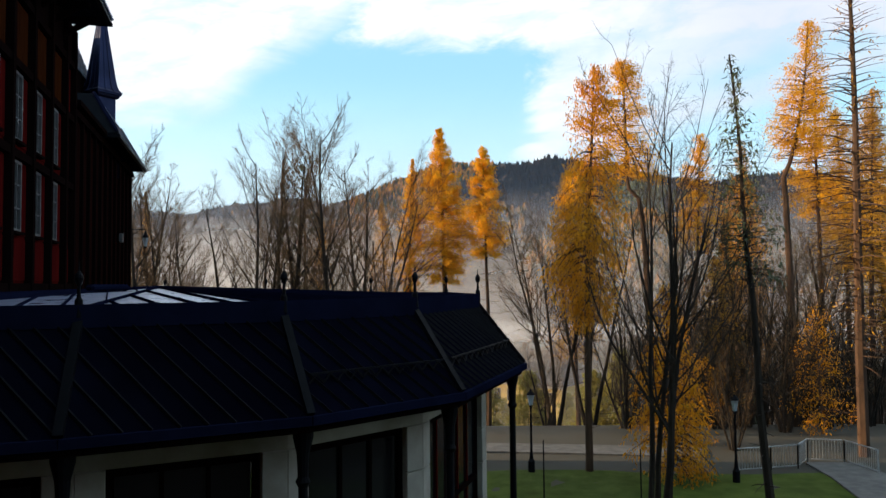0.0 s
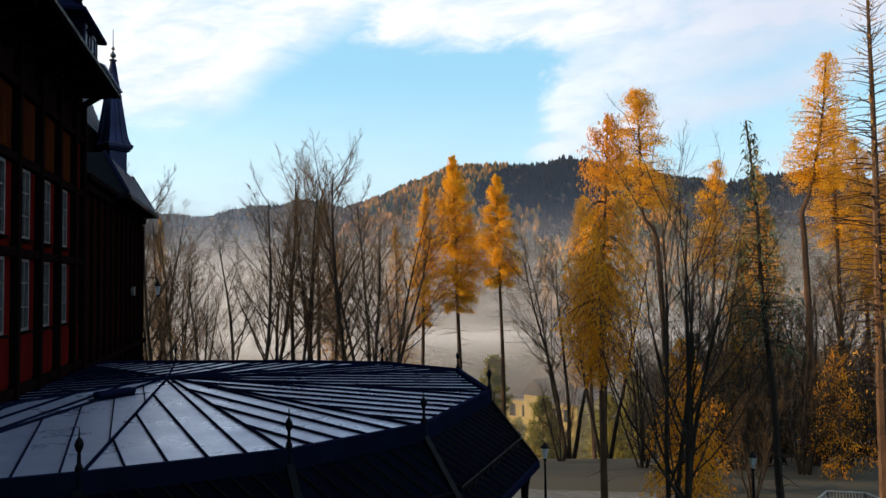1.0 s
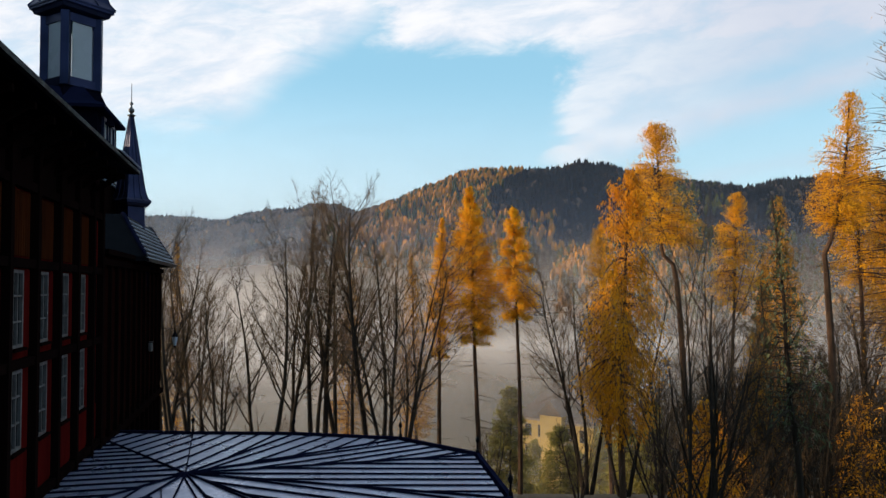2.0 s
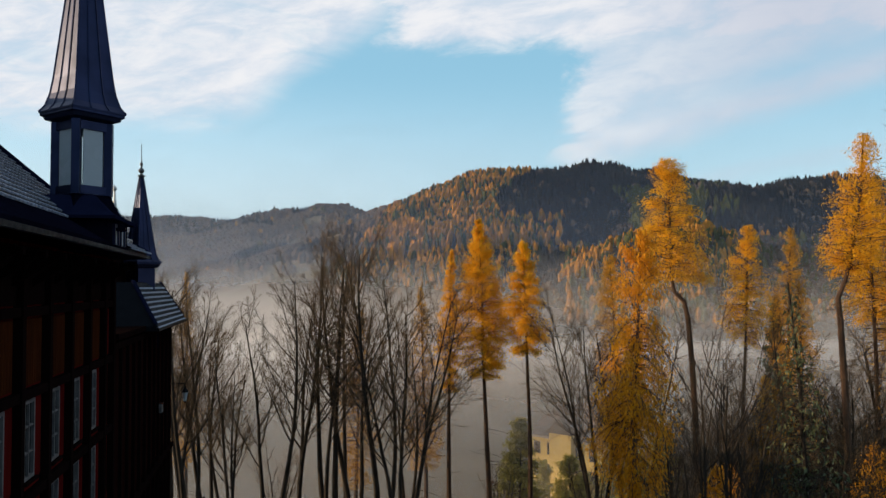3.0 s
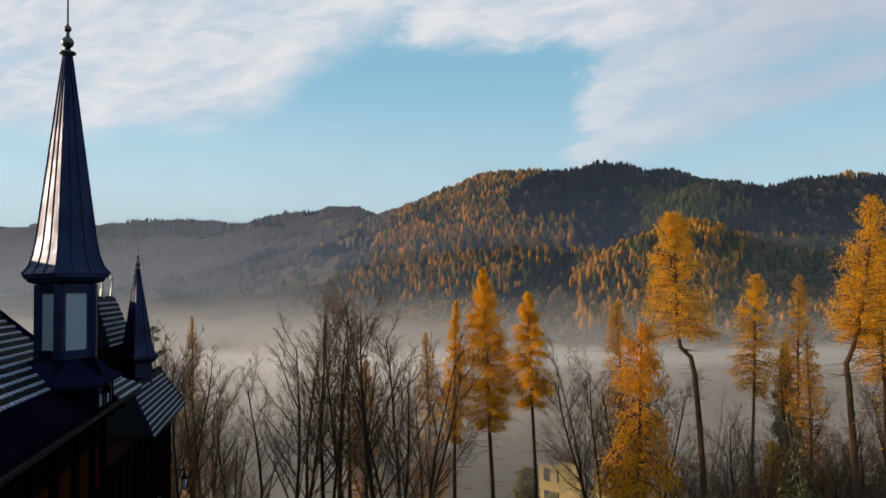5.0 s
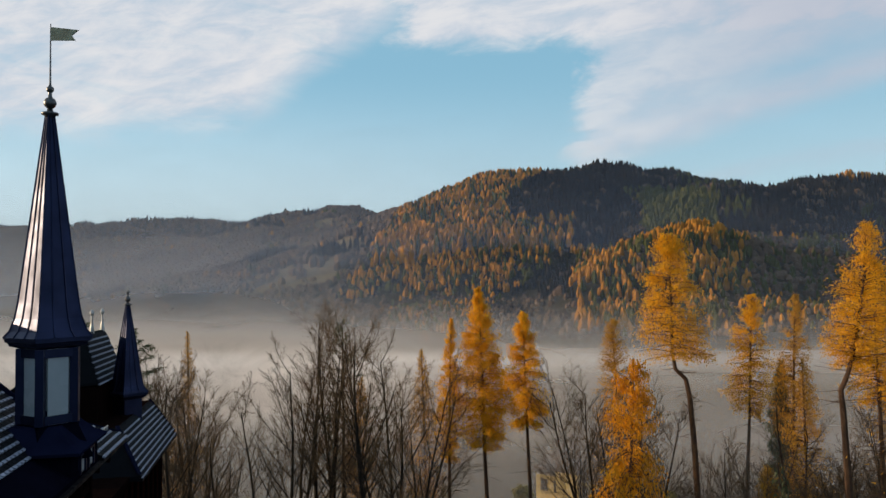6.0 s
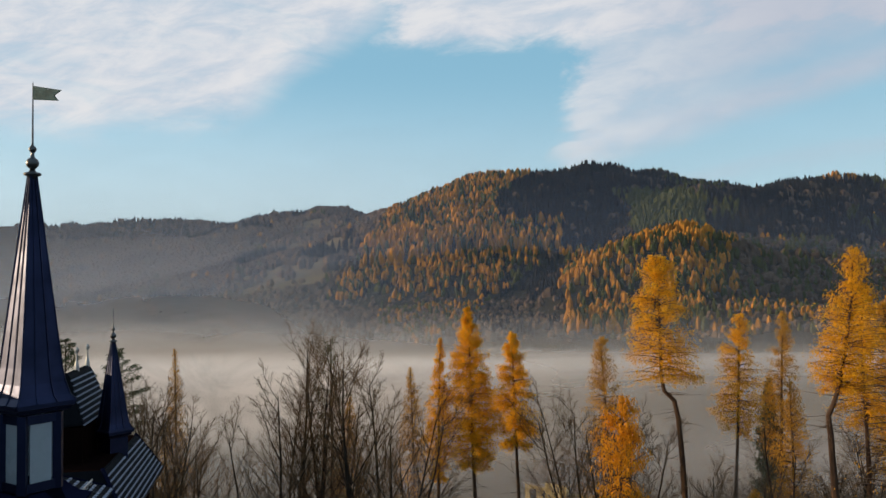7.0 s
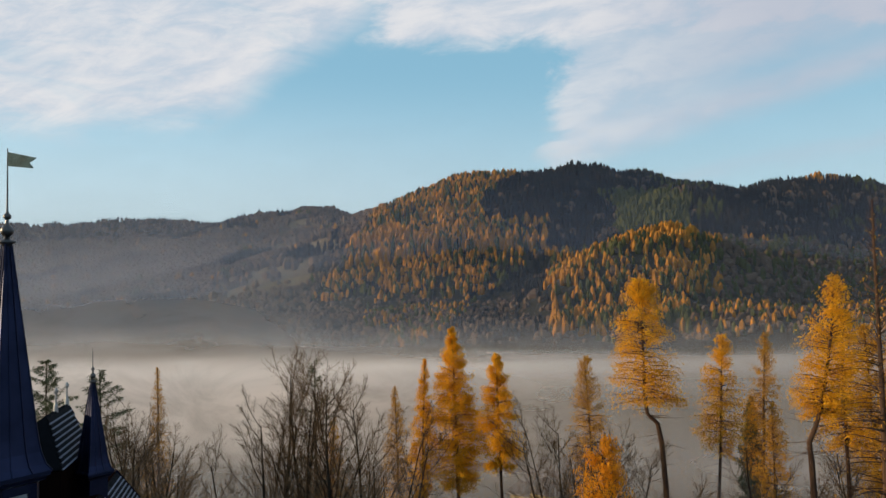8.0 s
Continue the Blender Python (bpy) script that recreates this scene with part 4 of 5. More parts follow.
def build_spire(name, label, x, y, z, lant_r, lant_h, eave_r, spire_h, sides, turn, flag, body_r, body_h, panes):
    """A lantern turret: body, glazed lantern, flared spire, ball finial and vane; z is the lantern's foot."""
    e = thing(name, label, "turret")
    part("body", lathe(bmesh.new(), [(body_r, z - body_h), (body_r, z - 0.72), (body_r * 1.28, z - 0.82), (body_r * 1.26, z - 0.72), (lant_r * 1.15, z + 0.02), (lant_r * 1.15, z + 0.1)], sides, x, y, turn), "skirt", e)
    if panes:
        for k in range(sides):
            w = turn + math.tau * k / sides
            bm = bmesh.new()
            p = Vector((x + lant_r * math.cos(w), y + lant_r * math.sin(w), 0))
            beam(bm, p + Vector((0, 0, z + 0.1)), p + Vector((0, 0, z + lant_h)), 0.2, 0.2, up=(FD.x, FD.y, 0))
            part("post", bm, "spire", e)
            w2 = w + math.tau / sides
            q = Vector((x + lant_r * math.cos(w2), y + lant_r * math.sin(w2), 0))
            bm = bmesh.new()
            a, b = p.lerp(q, 0.2), p.lerp(q, 0.8)
            beam(bm, a.lerp(b, 0.5) * 1.0 + Vector((0, 0, z + 0.1)), a.lerp(b, 0.5) + Vector((0, 0, z + lant_h)), 0.03, (b - a).length, up=(b - a))
            part("pane", bm, "milk", e)
            for zz in (z + 0.22, z + lant_h - 0.12):
                bm = bmesh.new()
                beam(bm, p + Vector((0, 0, zz)), q + Vector((0, 0, zz)), 0.1, 0.22)
                part("rail", bm, "spire", e)
    else:
        part("drum", lathe(bmesh.new(), [(lant_r, z + 0.1), (lant_r, z + lant_h)], sides, x, y, turn), "spire", e)
    zt = z + lant_h
    part("cornice", lathe(bmesh.new(), [(lant_r * 1.08, zt), (eave_r * 0.86, zt + 0.06), (eave_r * 0.9, zt + 0.14), (eave_r * 0.97, zt + 0.17), (eave_r * 0.97, zt + 0.24)], sides, x, y, turn), "spire", e)
    zs = zt + 0.24
    prof = [(eave_r, zs), (eave_r, zs + 0.04), (eave_r * 0.86, zs + spire_h * 0.035), (eave_r * 0.75, zs + spire_h * 0.09), (eave_r * 0.68, zs + spire_h * 0.16), (eave_r * 0.10, zs + spire_h)]
    part("spire_roof", lathe(bmesh.new(), prof, sides, x, y, turn), "spire", e)
    for k in range(sides):
        for sub in (0.0, 0.333, 0.667):
            bm = bmesh.new()
            w0, w1 = turn + math.tau * k / sides, turn + math.tau * (k + 1) / sides
            pts = []
            for r, zz in prof[1:]:
                a, b = Vector((r * math.cos(w0), r * math.sin(w0), zz)), Vector((r * math.cos(w1), r * math.sin(w1), zz))
                pts.append(a.lerp(b, sub) + Vector((x, y, 0.0)))
            for a, b in zip(pts, pts[1:]):
                beam(bm, a, b, 0.03, 0.04)
            part("seam", bm, "spire", e)
    ze = zs + spire_h
    f = eave_r / 1.25
    part("finial", lathe(bmesh.new(), [(0.12 * f, ze - 0.1), (0.13 * f, ze), (0.24 * f, ze + 0.04 * f), (0.24 * f, ze + 0.1 * f), (0.1 * f, ze + 0.14 * f), (0.07 * f, ze + 0.24 * f)]
         + [(0.18 * f * math.sin(math.pi * (0.12 + 0.76 * q / 8)), ze + (0.40 - 0.18 * math.cos(math.pi * (0.12 + 0.76 * q / 8))) * f) for q in range(9)]
         + [(0.05 * f, ze + 0.66 * f), (0.05 * f, ze + 0.72 * f)]
         + [(0.11 * f * math.sin(math.pi * (0.15 + 0.7 * q / 6)), ze + (0.82 - 0.11 * math.cos(math.pi * (0.15 + 0.7 * q / 6))) * f) for q in range(7)]
         + [(0.03 * f, ze + 0.98 * f), (0.012, ze + (2.85 if flag else 2.1) * f)], 14, x, y), "gold", e, smooth=True)
    if flag:
        zf = ze + 1.93
        bm = bmesh.new()
        d = Vector((0.95, -0.3, 0)).normalized()
        o = Vector((x, y, zf))
        up = Vector((0, 0, 1))
        side = Vector((-d.y, d.x, 0)) * 0.012
        pts = [o + up * 0.06, o + d * 0.88 - up * 0.06, o + d * 0.74 + up * 0.09, o + d * 0.98 + up * 0.2, o + up * 0.42]
        vs = [bm.verts.new(p + side) for p in pts] + [bm.verts.new(p - side) for p in pts]
        bm.faces.new(vs[:5])
        bm.faces.new(vs[5:][::-1])
        for q in range(5):
            bm.faces.new((vs[q], vs[(q + 1) % 5], vs[5 + (q + 1) % 5], vs[5 + q]))
        part("vane", bm, "copper", e, "pierced green swallow-tail weather vane")
    return e


TURN = math.atan2(FN.y, FN.x)
spire = build_spire("lantern_spire", "dark metal spire over a frosted glass lantern with swallow-tail vane", -10.35, 21.6, 17.3, 0.64, 2.0, 1.07, 5.75, 4, TURN, True, 0.85, 0.6, True)


def build_spire_foot(parent):
    """The dormer-like block under the lantern: walls, small side windows and a flared metal roof."""
    s0, s1, n0, n1, zt = -1.6, 1.0, -1.0, 1.13, 16.75
    part("foot_wall", boxed(((s0, n0, 15.95), (s1, n1, zt)), m=FM), "skirt", parent)
    rings = [(0.20, zt - 0.02), (0.22, zt + 0.06), (-0.05, zt + 0.2), (-0.42, zt + 0.62)]
    bm = bmesh.new()
    loops = [[bm.verts.new(FM @ Vector((x, n, z))) for x, n in ((s0 - g, n0 - g), (s1 + g, n0 - g), (s1 + g, n1 + g), (s0 - g, n1 + g))] for g, z in rings]
    for a, b in zip(loops, loops[1:]):
        for q in range(4):
            bm.faces.new((a[q], a[(q + 1) % 4], b[(q + 1) % 4], b[q]))
    bm.faces.new(loops[0][::-1])
    bm.faces.new(loops[-1])
    part("foot_roof", bm, "metal", parent)
    for x in (-0.75, 0.1):
        w = part("foot_window", boxed(((x - 0.3, n1 + 0.002, 16.12), (x - 0.22, n1 + 0.07, zt - 0.1)), ((x + 0.22, n1 + 0.002, 16.12), (x + 0.3, n1 + 0.07, zt - 0.1)), ((x - 0.22, n1 + 0.002, zt - 0.18), (x + 0.22, n1 + 0.07, zt - 0.1)), m=FM), "spire", parent)
        part("pane", boxed(((x - 0.22, n1 + 0.004, 16.12), (x + 0.22, n1 + 0.02, zt - 0.18)), m=FM), "milk", w)


build_spire_foot(spire)
build_spire("corner_turret", "slim dark metal spire with ball finial on the low roof", -15.6, 36.2, 13.9, 0.62, 2.0, 0.9, 3.9, 4, TURN, False, 0.8, 1.6, False)

# ---- trees ----


def stem_path(rng, start, direction, length, segs, wander, lift):
    pts, d = [Vector(start)], Vector(direction).normalized()
    for _ in range(segs):
        d = (d + rand_dir(rng) * wander + Vector((0, 0, lift))).normalized()
        pts.append(pts[-1] + d * length / segs)
    return pts


def bare_tree(rng, height, stems, spread, fine=1.0, low=0.3, open_=0.5, reach=0.36, fork=0.25):
    """Trunk and limbs in one soup, twigs in another; scaled so that the top lies at the height given."""
    wood, twigs = Soup(), Soup()

    def grow(p, d, length, r, level):
        if level == 3:
            way = (d.normalized() + rand_dir(rng) * 0.25 + Vector((0, 0, 0.1))).normalized()
            twigs.spike(Vector(p), Vector(p) + way * length, r)
            return
        segs = (9, 5, 2)[level]
        pts = stem_path(rng, p, d, length, segs, (0.07, 0.13, 0.2)[level], (0.05, 0.13, 0.10)[level])
        tip = (0.16, 0.3, 0.4)[level]
        rad = [r * (1 - (1 - tip) * i / segs) for i in range(segs + 1)]
        (wood if level < 2 else twigs).tube(pts, rad, (7, 4, 3)[level])
        count = int(((20, 11, 18)[level]) * fine * rng.uniform(0.8, 1.2))
        start = low if level == 0 else 0.15
        for i in range(count):
            t = start + (1 - start) * (i + rng.random()) / count
            q = t * segs
            k = min(int(q), segs - 1)
            pos = pts[k].lerp(pts[k + 1], q - k)
            ax = (pts[k + 1] - pts[k]).normalized()
            out = rand_dir(rng)
            out = (out - ax * out.dot(ax)).normalized()
            nd = ax * rng.uniform(0.7, 1.0) + out * (open_, 0.7, 0.95)[level] * rng.uniform(0.7, 1.4)
            ln = length * (reach, 0.42, 0.5)[level] * (1.2 - 0.75 * t) * rng.uniform(0.6, 1.25)
            grow(pos, nd, ln, max(rad[k] * rng.uniform(0.28, 0.5), (0.024, 0.011, 0.0056)[level]), level + 1)

    for k in range(stems):
        w = math.tau * (k + rng.uniform(-0.3, 0.3)) / stems
        d = Vector((math.cos(w) * spread, math.sin(w) * spread, 1))
        grow(Vector((math.cos(w) * fork * (stems > 1), math.sin(w) * fork * (stems > 1), -0.3)), d, height * rng.uniform(0.8, 1.0), height * 0.011 * rng.uniform(0.75, 1.1), 0)
    f = height / max(p.z for p in wood.v + twigs.v)
    for soup in (wood, twigs):
        soup.v = [p * f for p in soup.v]
    return wood, twigs


def larch(rng, height, radius, bare=0.3, density=1.0, trunk=None, droop=0.12, lower=0.35, leaf=0.26, flat=0.0, top=0.7, whorl=1.0):
    """A conifer with whorls of hanging needle sprays; bare: the part of the trunk without them; top: how blunt the crown is."""
    wood, limbs, needles = Soup(), Soup(), Soup()
    if trunk is None:
        trunk = stem_path(rng, (0, 0, -0.4), (0, 0, 1), height + 0.4, 14, 0.02, 0.05)
    segs = len(trunk) - 1
    wood.tube(trunk, [height * 0.0095 * (1 - 0.9 * i / segs) + 0.012 for i in range(segs + 1)], 7)

    def at(t):
        q = t * segs
        k = min(int(q), segs - 1)
        return trunk[k].lerp(trunk[k + 1], q - k)

    n = int(height * (1 - bare) * 19 * whorl)
    for i in range(n):
        t = bare + (1 - bare) * (i + rng.random()) / n
        f = (t - bare) / (1 - bare)
        shape = min(1, f * 2.4 + lower) * (1 - f) ** top + 0.05
        ln = radius * shape * rng.uniform(0.7, 1.12)
        w = rng.uniform(0, math.tau)
        d = Vector((math.cos(w), math.sin(w), rng.uniform(-0.15, 0.3) + 0.55 * f))
        pts = stem_path(rng, at(t), d, ln, 4, 0.10, -droop if f < 0.7 else 0.06)
        limbs.tube(pts, [0.026 * (1 - 0.2 * j) * (ln / 2 + 0.4) for j in range(5)], 3)
        thin = rng.choice((0.4, 0.65, 0.8, 0.95))
        m = int((14 + ln * 92) * density * thin)
        for _ in range(m):
            q = (rng.uniform(0.04, 1) ** 0.6) * 4
            k = min(int(q), 3)
            p = pts[k].lerp(pts[k + 1], q - k)
            side = rand_dir(rng) * (0.20 * ln * rng.random() + 0.08)
            side.z = side.z * (1 - flat) - 0.16 * rng.random() * (0.5 + droop * 4)
            p = p + side
            a = (side * 1.0 + Vector((0, 0, -0.08 - droop)) + rand_dir(rng) * 0.14).normalized()
            needles.leaf(p, a, leaf * rng.uniform(0.5, 1.25), rng, rng.uniform(0.13, 0.24))
    # dead branches below
    for i in range(int(height * bare * 2.4)):
        t = rng.uniform(0.12, bare + 0.05)
        w = rng.uniform(0, math.tau)
        pts = stem_path(rng, at(t), (math.cos(w), math.sin(w), -0.05), radius * rng.uniform(0.3, 0.9), 4, 0.18, -0.03)
        limbs.tube(pts, [0.028, 0.021, 0.015, 0.011, 0.007], 3)
    return wood, limbs, needles


def plant(name, label, soups, mats, x, y, group="", turn=0.0, z=None):
    e = thing(name, label, "tree", group, at=pose(x, y, (ground_z(x, y) if z is None else z), 0, 0, turn))
    names = ("trunk", "crown") if len(soups) == 2 else ("trunk", "branching", "crown")
    for nm, s, m in zip(names, soups, mats if len(soups) == 2 else (mats[0], *mats)):
        ob = part(nm, s.data(), m, e)
        if len(soups) == 3 and nm != "trunk":
            tagged(ob, kind="stuff")
    return e


def tree_at(src, x, y, turn, scale):
    c = copy_thing(src, pose(x, y, ground_z(x, y), 0, 0, turn))
    c.scale = (scale, scale, scale)
    return c


def height_to(top_z, x, y):
    return top_z - ground_z(x, y)


def build_trees():
    rng = random.Random(11)
    words = "leafless grey-brown deciduous tree with many upright stems"
    kinds = []
    for h, st, sp in ((18, 3, 0.09), (17, 2, 0.08), (15, 4, 0.20), (16, 2, 0.10), (10, 5, 0.30), (17, 3, 0.11)):
        kinds.append((h, bare_tree(rng, h, st, sp, 0.9 if h > 12 else 0.62, 0.36 if h > 12 else 0.15, 0.72 if h > 15 else 0.8, 0.37)))
    made = {}
    row = [  # kind, x, y, top z, turn: the clumps beside the house
        (3, -20.3, 51, 16.2, 0), (5, -18.8, 50, 17.6, 50), (1, -19.2, 54.5, 16.6, 100), (1, -16.3, 51, 13.3, 120), (1, -18.6, 56, 13.0, 20),
        (1, -14.5, 53, 18.0, 200), (3, -13.9, 57, 17.2, 310), (0, -11.3, 56, 20.5, 0), (1, -9.8, 59, 19.6, 75), (5, -7.2, 54, 20.2, 30),
        (2, -5.6, 52.5, 17.0, 240), (1, -6.2, 60, 12.7, 160), (3, -25.5, 63, 16.0, 160)]
    park = [
        (1, 16.2, 53, 11.5, 10), (3, 28.6, 61, 13.0, 70), (3, 24.6, 61, 10.5, 260), (1, 12.2, 56, 9.5, 95),
        (2, 8.0, 64, 15.8, 60), (2, 10.4, 61, 15.0, 150), (3, 20.5, 54, 9.5, 220), (4, 13.0, 47, 7.0, 75), (4, 11.0, 51, 7.0, 310),
        (1, 21.4, 58, 14.6, 70), (4, 0.5, 60, 2.5, 40), (4, -16.5, 62, 3.5, 0), (4, 6.5, 56, 4.0, 200), (4, 14.5, 42, 5.0, 20), (4, 11.8, 43.5, 6.0, 190), (4, 18.6, 51.5, 7.0, 5)]
    scrub = [  # low leafless trees along the railing
        (4, 16.4, 50, 9.0, 130), (4, 19.6, 48, 8.0, 250), (4, 22.8, 50, 8.5, 60), (2, 18.0, 55, 11.0, 15), (2, 23.6, 55, 11.5, 205), (4, 26.4, 52, 8.0, 340), (4, 14.2, 53, 8.5, 270)]
    for k, x, y, top, turn in row + park + scrub:
        h, soups = kinds[k]
        s = height_to(top, x, y) / h
        if k not in made:
            made[k] = plant("bare_tree", words, soups, ("bark", "twig"), x, y, "bare trees in the park", turn)
            made[k].scale = (s, s, s)
        else:
            tree_at(made[k], x, y, turn, s)
    # the big dark tree near the lawn
    plant("bare_tree", "large dark leafless tree with many rising limbs beside the lawn", bare_tree(random.Random(4), 17.0, 4, 0.05, 0.62, 0.28, 0.66, 0.56, 0.33), ("bark", "bark"), 7.2, 28.2)
    gl, ol = "tall golden autumn larch with a bare lower trunk", "ochre larch thinning in late autumn"
    bright = [  # x, y, top z, crown radius, bare part, density, needles, seed, foot of the crown, bluntness
        (-0.3, 66, 20.5, 3.3, 0.50, 2.0, "needles", 1, 0.35, 0.8),
        (2.85, 64.2, 18.5, 2.3, 0.62, 1.9, "needles", 2, 0.45, 0.65),
        (-3.6, 66.5, 18.0, 1.8, 0.50, 1.1, "needles", 3, 0.3, 0.8),
        (26.3, 57.5, 21.8, 2.4, 0.62, 0.8, "needles", 5, 0.6, 0.5),
        (19.7, 66.0, 19.6, 2.3, 0.62, 0.8, "needles", 6, 0.5, 0.5)
    ]
    dull = [
        (24.6, 69.5, 19.6, 2.3, 0.52, 0.7, "needles_dull", 7, 0.4, 0.6),
        (30.6, 62, 20.5, 3.0, 0.50, 1.0, "needles_dull", 8, 0.6, 0.5),
        (-30.0, 77, 16.6, 2.6, 0.25, 0.5, "needles_dull", 9, 0.5, 0.8),
        (-12.0, 70, 13.0, 2.4, 0.2, 0.6, "needles_dull", 10, 0.5, 0.7),
        (-6.0, 72, 15.0, 2.4, 0.25, 0.7, "needles_dull", 12, 0.5, 0.7),
        (11.2, 72, 17.5, 2.9, 0.3, 0.8, "needles_dull", 13, 0.6, 0.5),
        (28.8, 55.5, 20.5, 2.8, 0.45, 0.8, "needles_dull", 14, 0.6, 0.5),
        (17.6, 54, 9.0, 2.4, 0.15, 0.6, "needles_dull", 15, 0.6, 0.6),
        (32.2, 60, 20.0, 2.8, 0.3, 0.9, "needles_dull", 19, 0.6, 0.5)
    ]
    low_ones = [
        (22.4, 61, 15.0, 2.2, 0.35, 0.6, "needles_dull", 20, 0.6, 0.6),
        (21.3, 47, 6.0, 2.3, 0.1, 0.3, "weep", 17, 0.7, 0.6),
        (12.6, 44, 5.5, 2.5, 0.1, 0.3, "weep", 18, 0.7, 0.6)
    ]
    for x, y, top, rad, bare, dens, mat, seed, low, blunt in bright + dull + low_ones:
        plant("larch", gl if mat == "needles" else ol, larch(random.Random(seed), height_to(top, x, y), rad, bare, dens * (1.0 if mat == "needles" else 0.8), None, 0.12, low, 0.15, 0.0, blunt), ("bark_red", mat), x, y, "larches")
    # the crooked larch: its trunk kinks to the side half way up
    g = ground_z(14.5, 60)
    tr = [Vector(p) for p in ((1.0, 0, -0.4), (0.9, 0, 4), (0.75, 0, 8.5), (0.6, 0, 12.5), (0.4, 0, 15.6), (0.15, 0, 16.9), (-0.55, 0, 17.6), (-0.75, 0, 18.8), (-0.7, 0, 21), (-0.75, 0, 23.4), (-0.85, 0, 25.6), (-0.9, 0, 24.0 - g))]
    plant("larch", "golden larch with a sharply kinked trunk", larch(random.Random(31), 24.0 - g, 2.7, 0.62, 0.85, tr, 0.10, 0.9, 0.15, 0.1, 0.42, 1.0), ("bark_red", "needles"), 13.95, 60, "larches")
    # a second one, forked where its trunk leans over
    g = ground_z(21.6, 51.6)
    tr = [Vector(p) for p in ((0.2, 0, -0.4), (0.15, 0, 5), (0.05, 0, 10), (-0.1, 0, 14.6), (-0.2, 0, 15.8), (0.25, 0, 16.8), (0.7, 0, 18.4), (1.1, 0, 20.6), (1.45, 0, 23.0), (1.65, 0, 24.2 - g))]
    plant("larch", "tall golden larch with a bent, forking trunk", larch(random.Random(36), 24.0 - g, 2.4, 0.60, 0.75, tr, 0.06, 0.5, 0.15, 0.0, 0.5), ("bark_red", "needles"), 21.6, 51.6, "larches")
    # the drooping golden tree in front of it
    plant("larch", "orange-gold drooping larch beside the dark tree", larch(random.Random(33), 18.6, 2.8, 0.40, 0.72, None, 0.42, 0.35, 0.16, 0.0, 0.55), ("bark_red", "weep"), 6.4, 37.6, "larches")
    plant("larch", "low rust-orange young larch below the drooping one", larch(random.Random(34), 8.5, 2.6, 0.08, 0.35, None, 0.3, 0.6, 0.2), ("bark_red", "weep"), 9.6, 36.0, "larches")
    plant("larch", "tall thin larch, almost bare, near the railing", larch(random.Random(35), 29, 3.4, 0.2, 0.02, None, 0.12, 0.35, 0.2, 0.0, 0.7, 0.8), ("bark_red", "needles_dull"), 20.25, 40.4, "larches")
    # evergreens
    plant("pine_tree", "slender dark green pine with tufts along a leaning trunk", larch(random.Random(41), 16.2, 1.3, 0.55, 0.17, [Vector((0.1 - 0.1 * i + 0.05 * math.sin(i * 1.7), 0, -0.4 + 1.66 * i)) for i in range(11)], 0.1, 0.9, 0.19), ("bark", "green"), 10.6, 27.6)
    plant("spruce", "small dark green spruce among the larches", larch(random.Random(43), height_to(13.8, 24.6, 71.5), 2.4, 0.1, 1.0, None, 0.15, 1.0), ("bark", "green"), 24.6, 71.5)
    plant("pine_tree", "broad dark green pine behind the house", larch(random.Random(45), height_to(17.3, -30, 66), 3.4, 0.5, 1.2, None, -0.02, 0.9, 0.22, 0.85, 0.5, 0.28), ("bark", "green"), -30, 66)
    plant("pine_tree", "broad dark green pine behind the house", larch(random.Random(46), height_to(18.3, -35.5, 67), 3.4, 0.5, 1.2, None, -0.02, 0.9, 0.22, 0.85, 0.5, 0.28), ("bark", "green"), -35.5, 67)
    plant("pine_tree", "thin olive-green pine among the leafless trees", larch(random.Random(47), height_to(18.0, -12.0, 66), 3.0, 0.45, 0.5, None, -0.02, 0.9, 0.20, 0.8, 0.5, 0.3), ("bark", "green"), -12.0, 66)
    for x, y, top, seed in ((2.2, 70, 3.5, 51), (7.0, 76, -1.0, 53), (16.2, 78, 1.0, 54), (13.8, 80, -1.5, 55), (6.2, 106, -8.0, 56), (11.6, 104, -9.0, 57), (15.0, 108, -7.5, 58)):
        plant("young_tree", "yellow-green young tree by the villa", larch(random.Random(seed), height_to(top, x, y), 2.4, 0.1, 0.7, None, 0.1, 0.8, 0.28, 0.0, 0.5), ("bark", "yellowgreen"), x, y, "young trees")


build_trees()


# ---- the house in the mist, lamps, railing ----


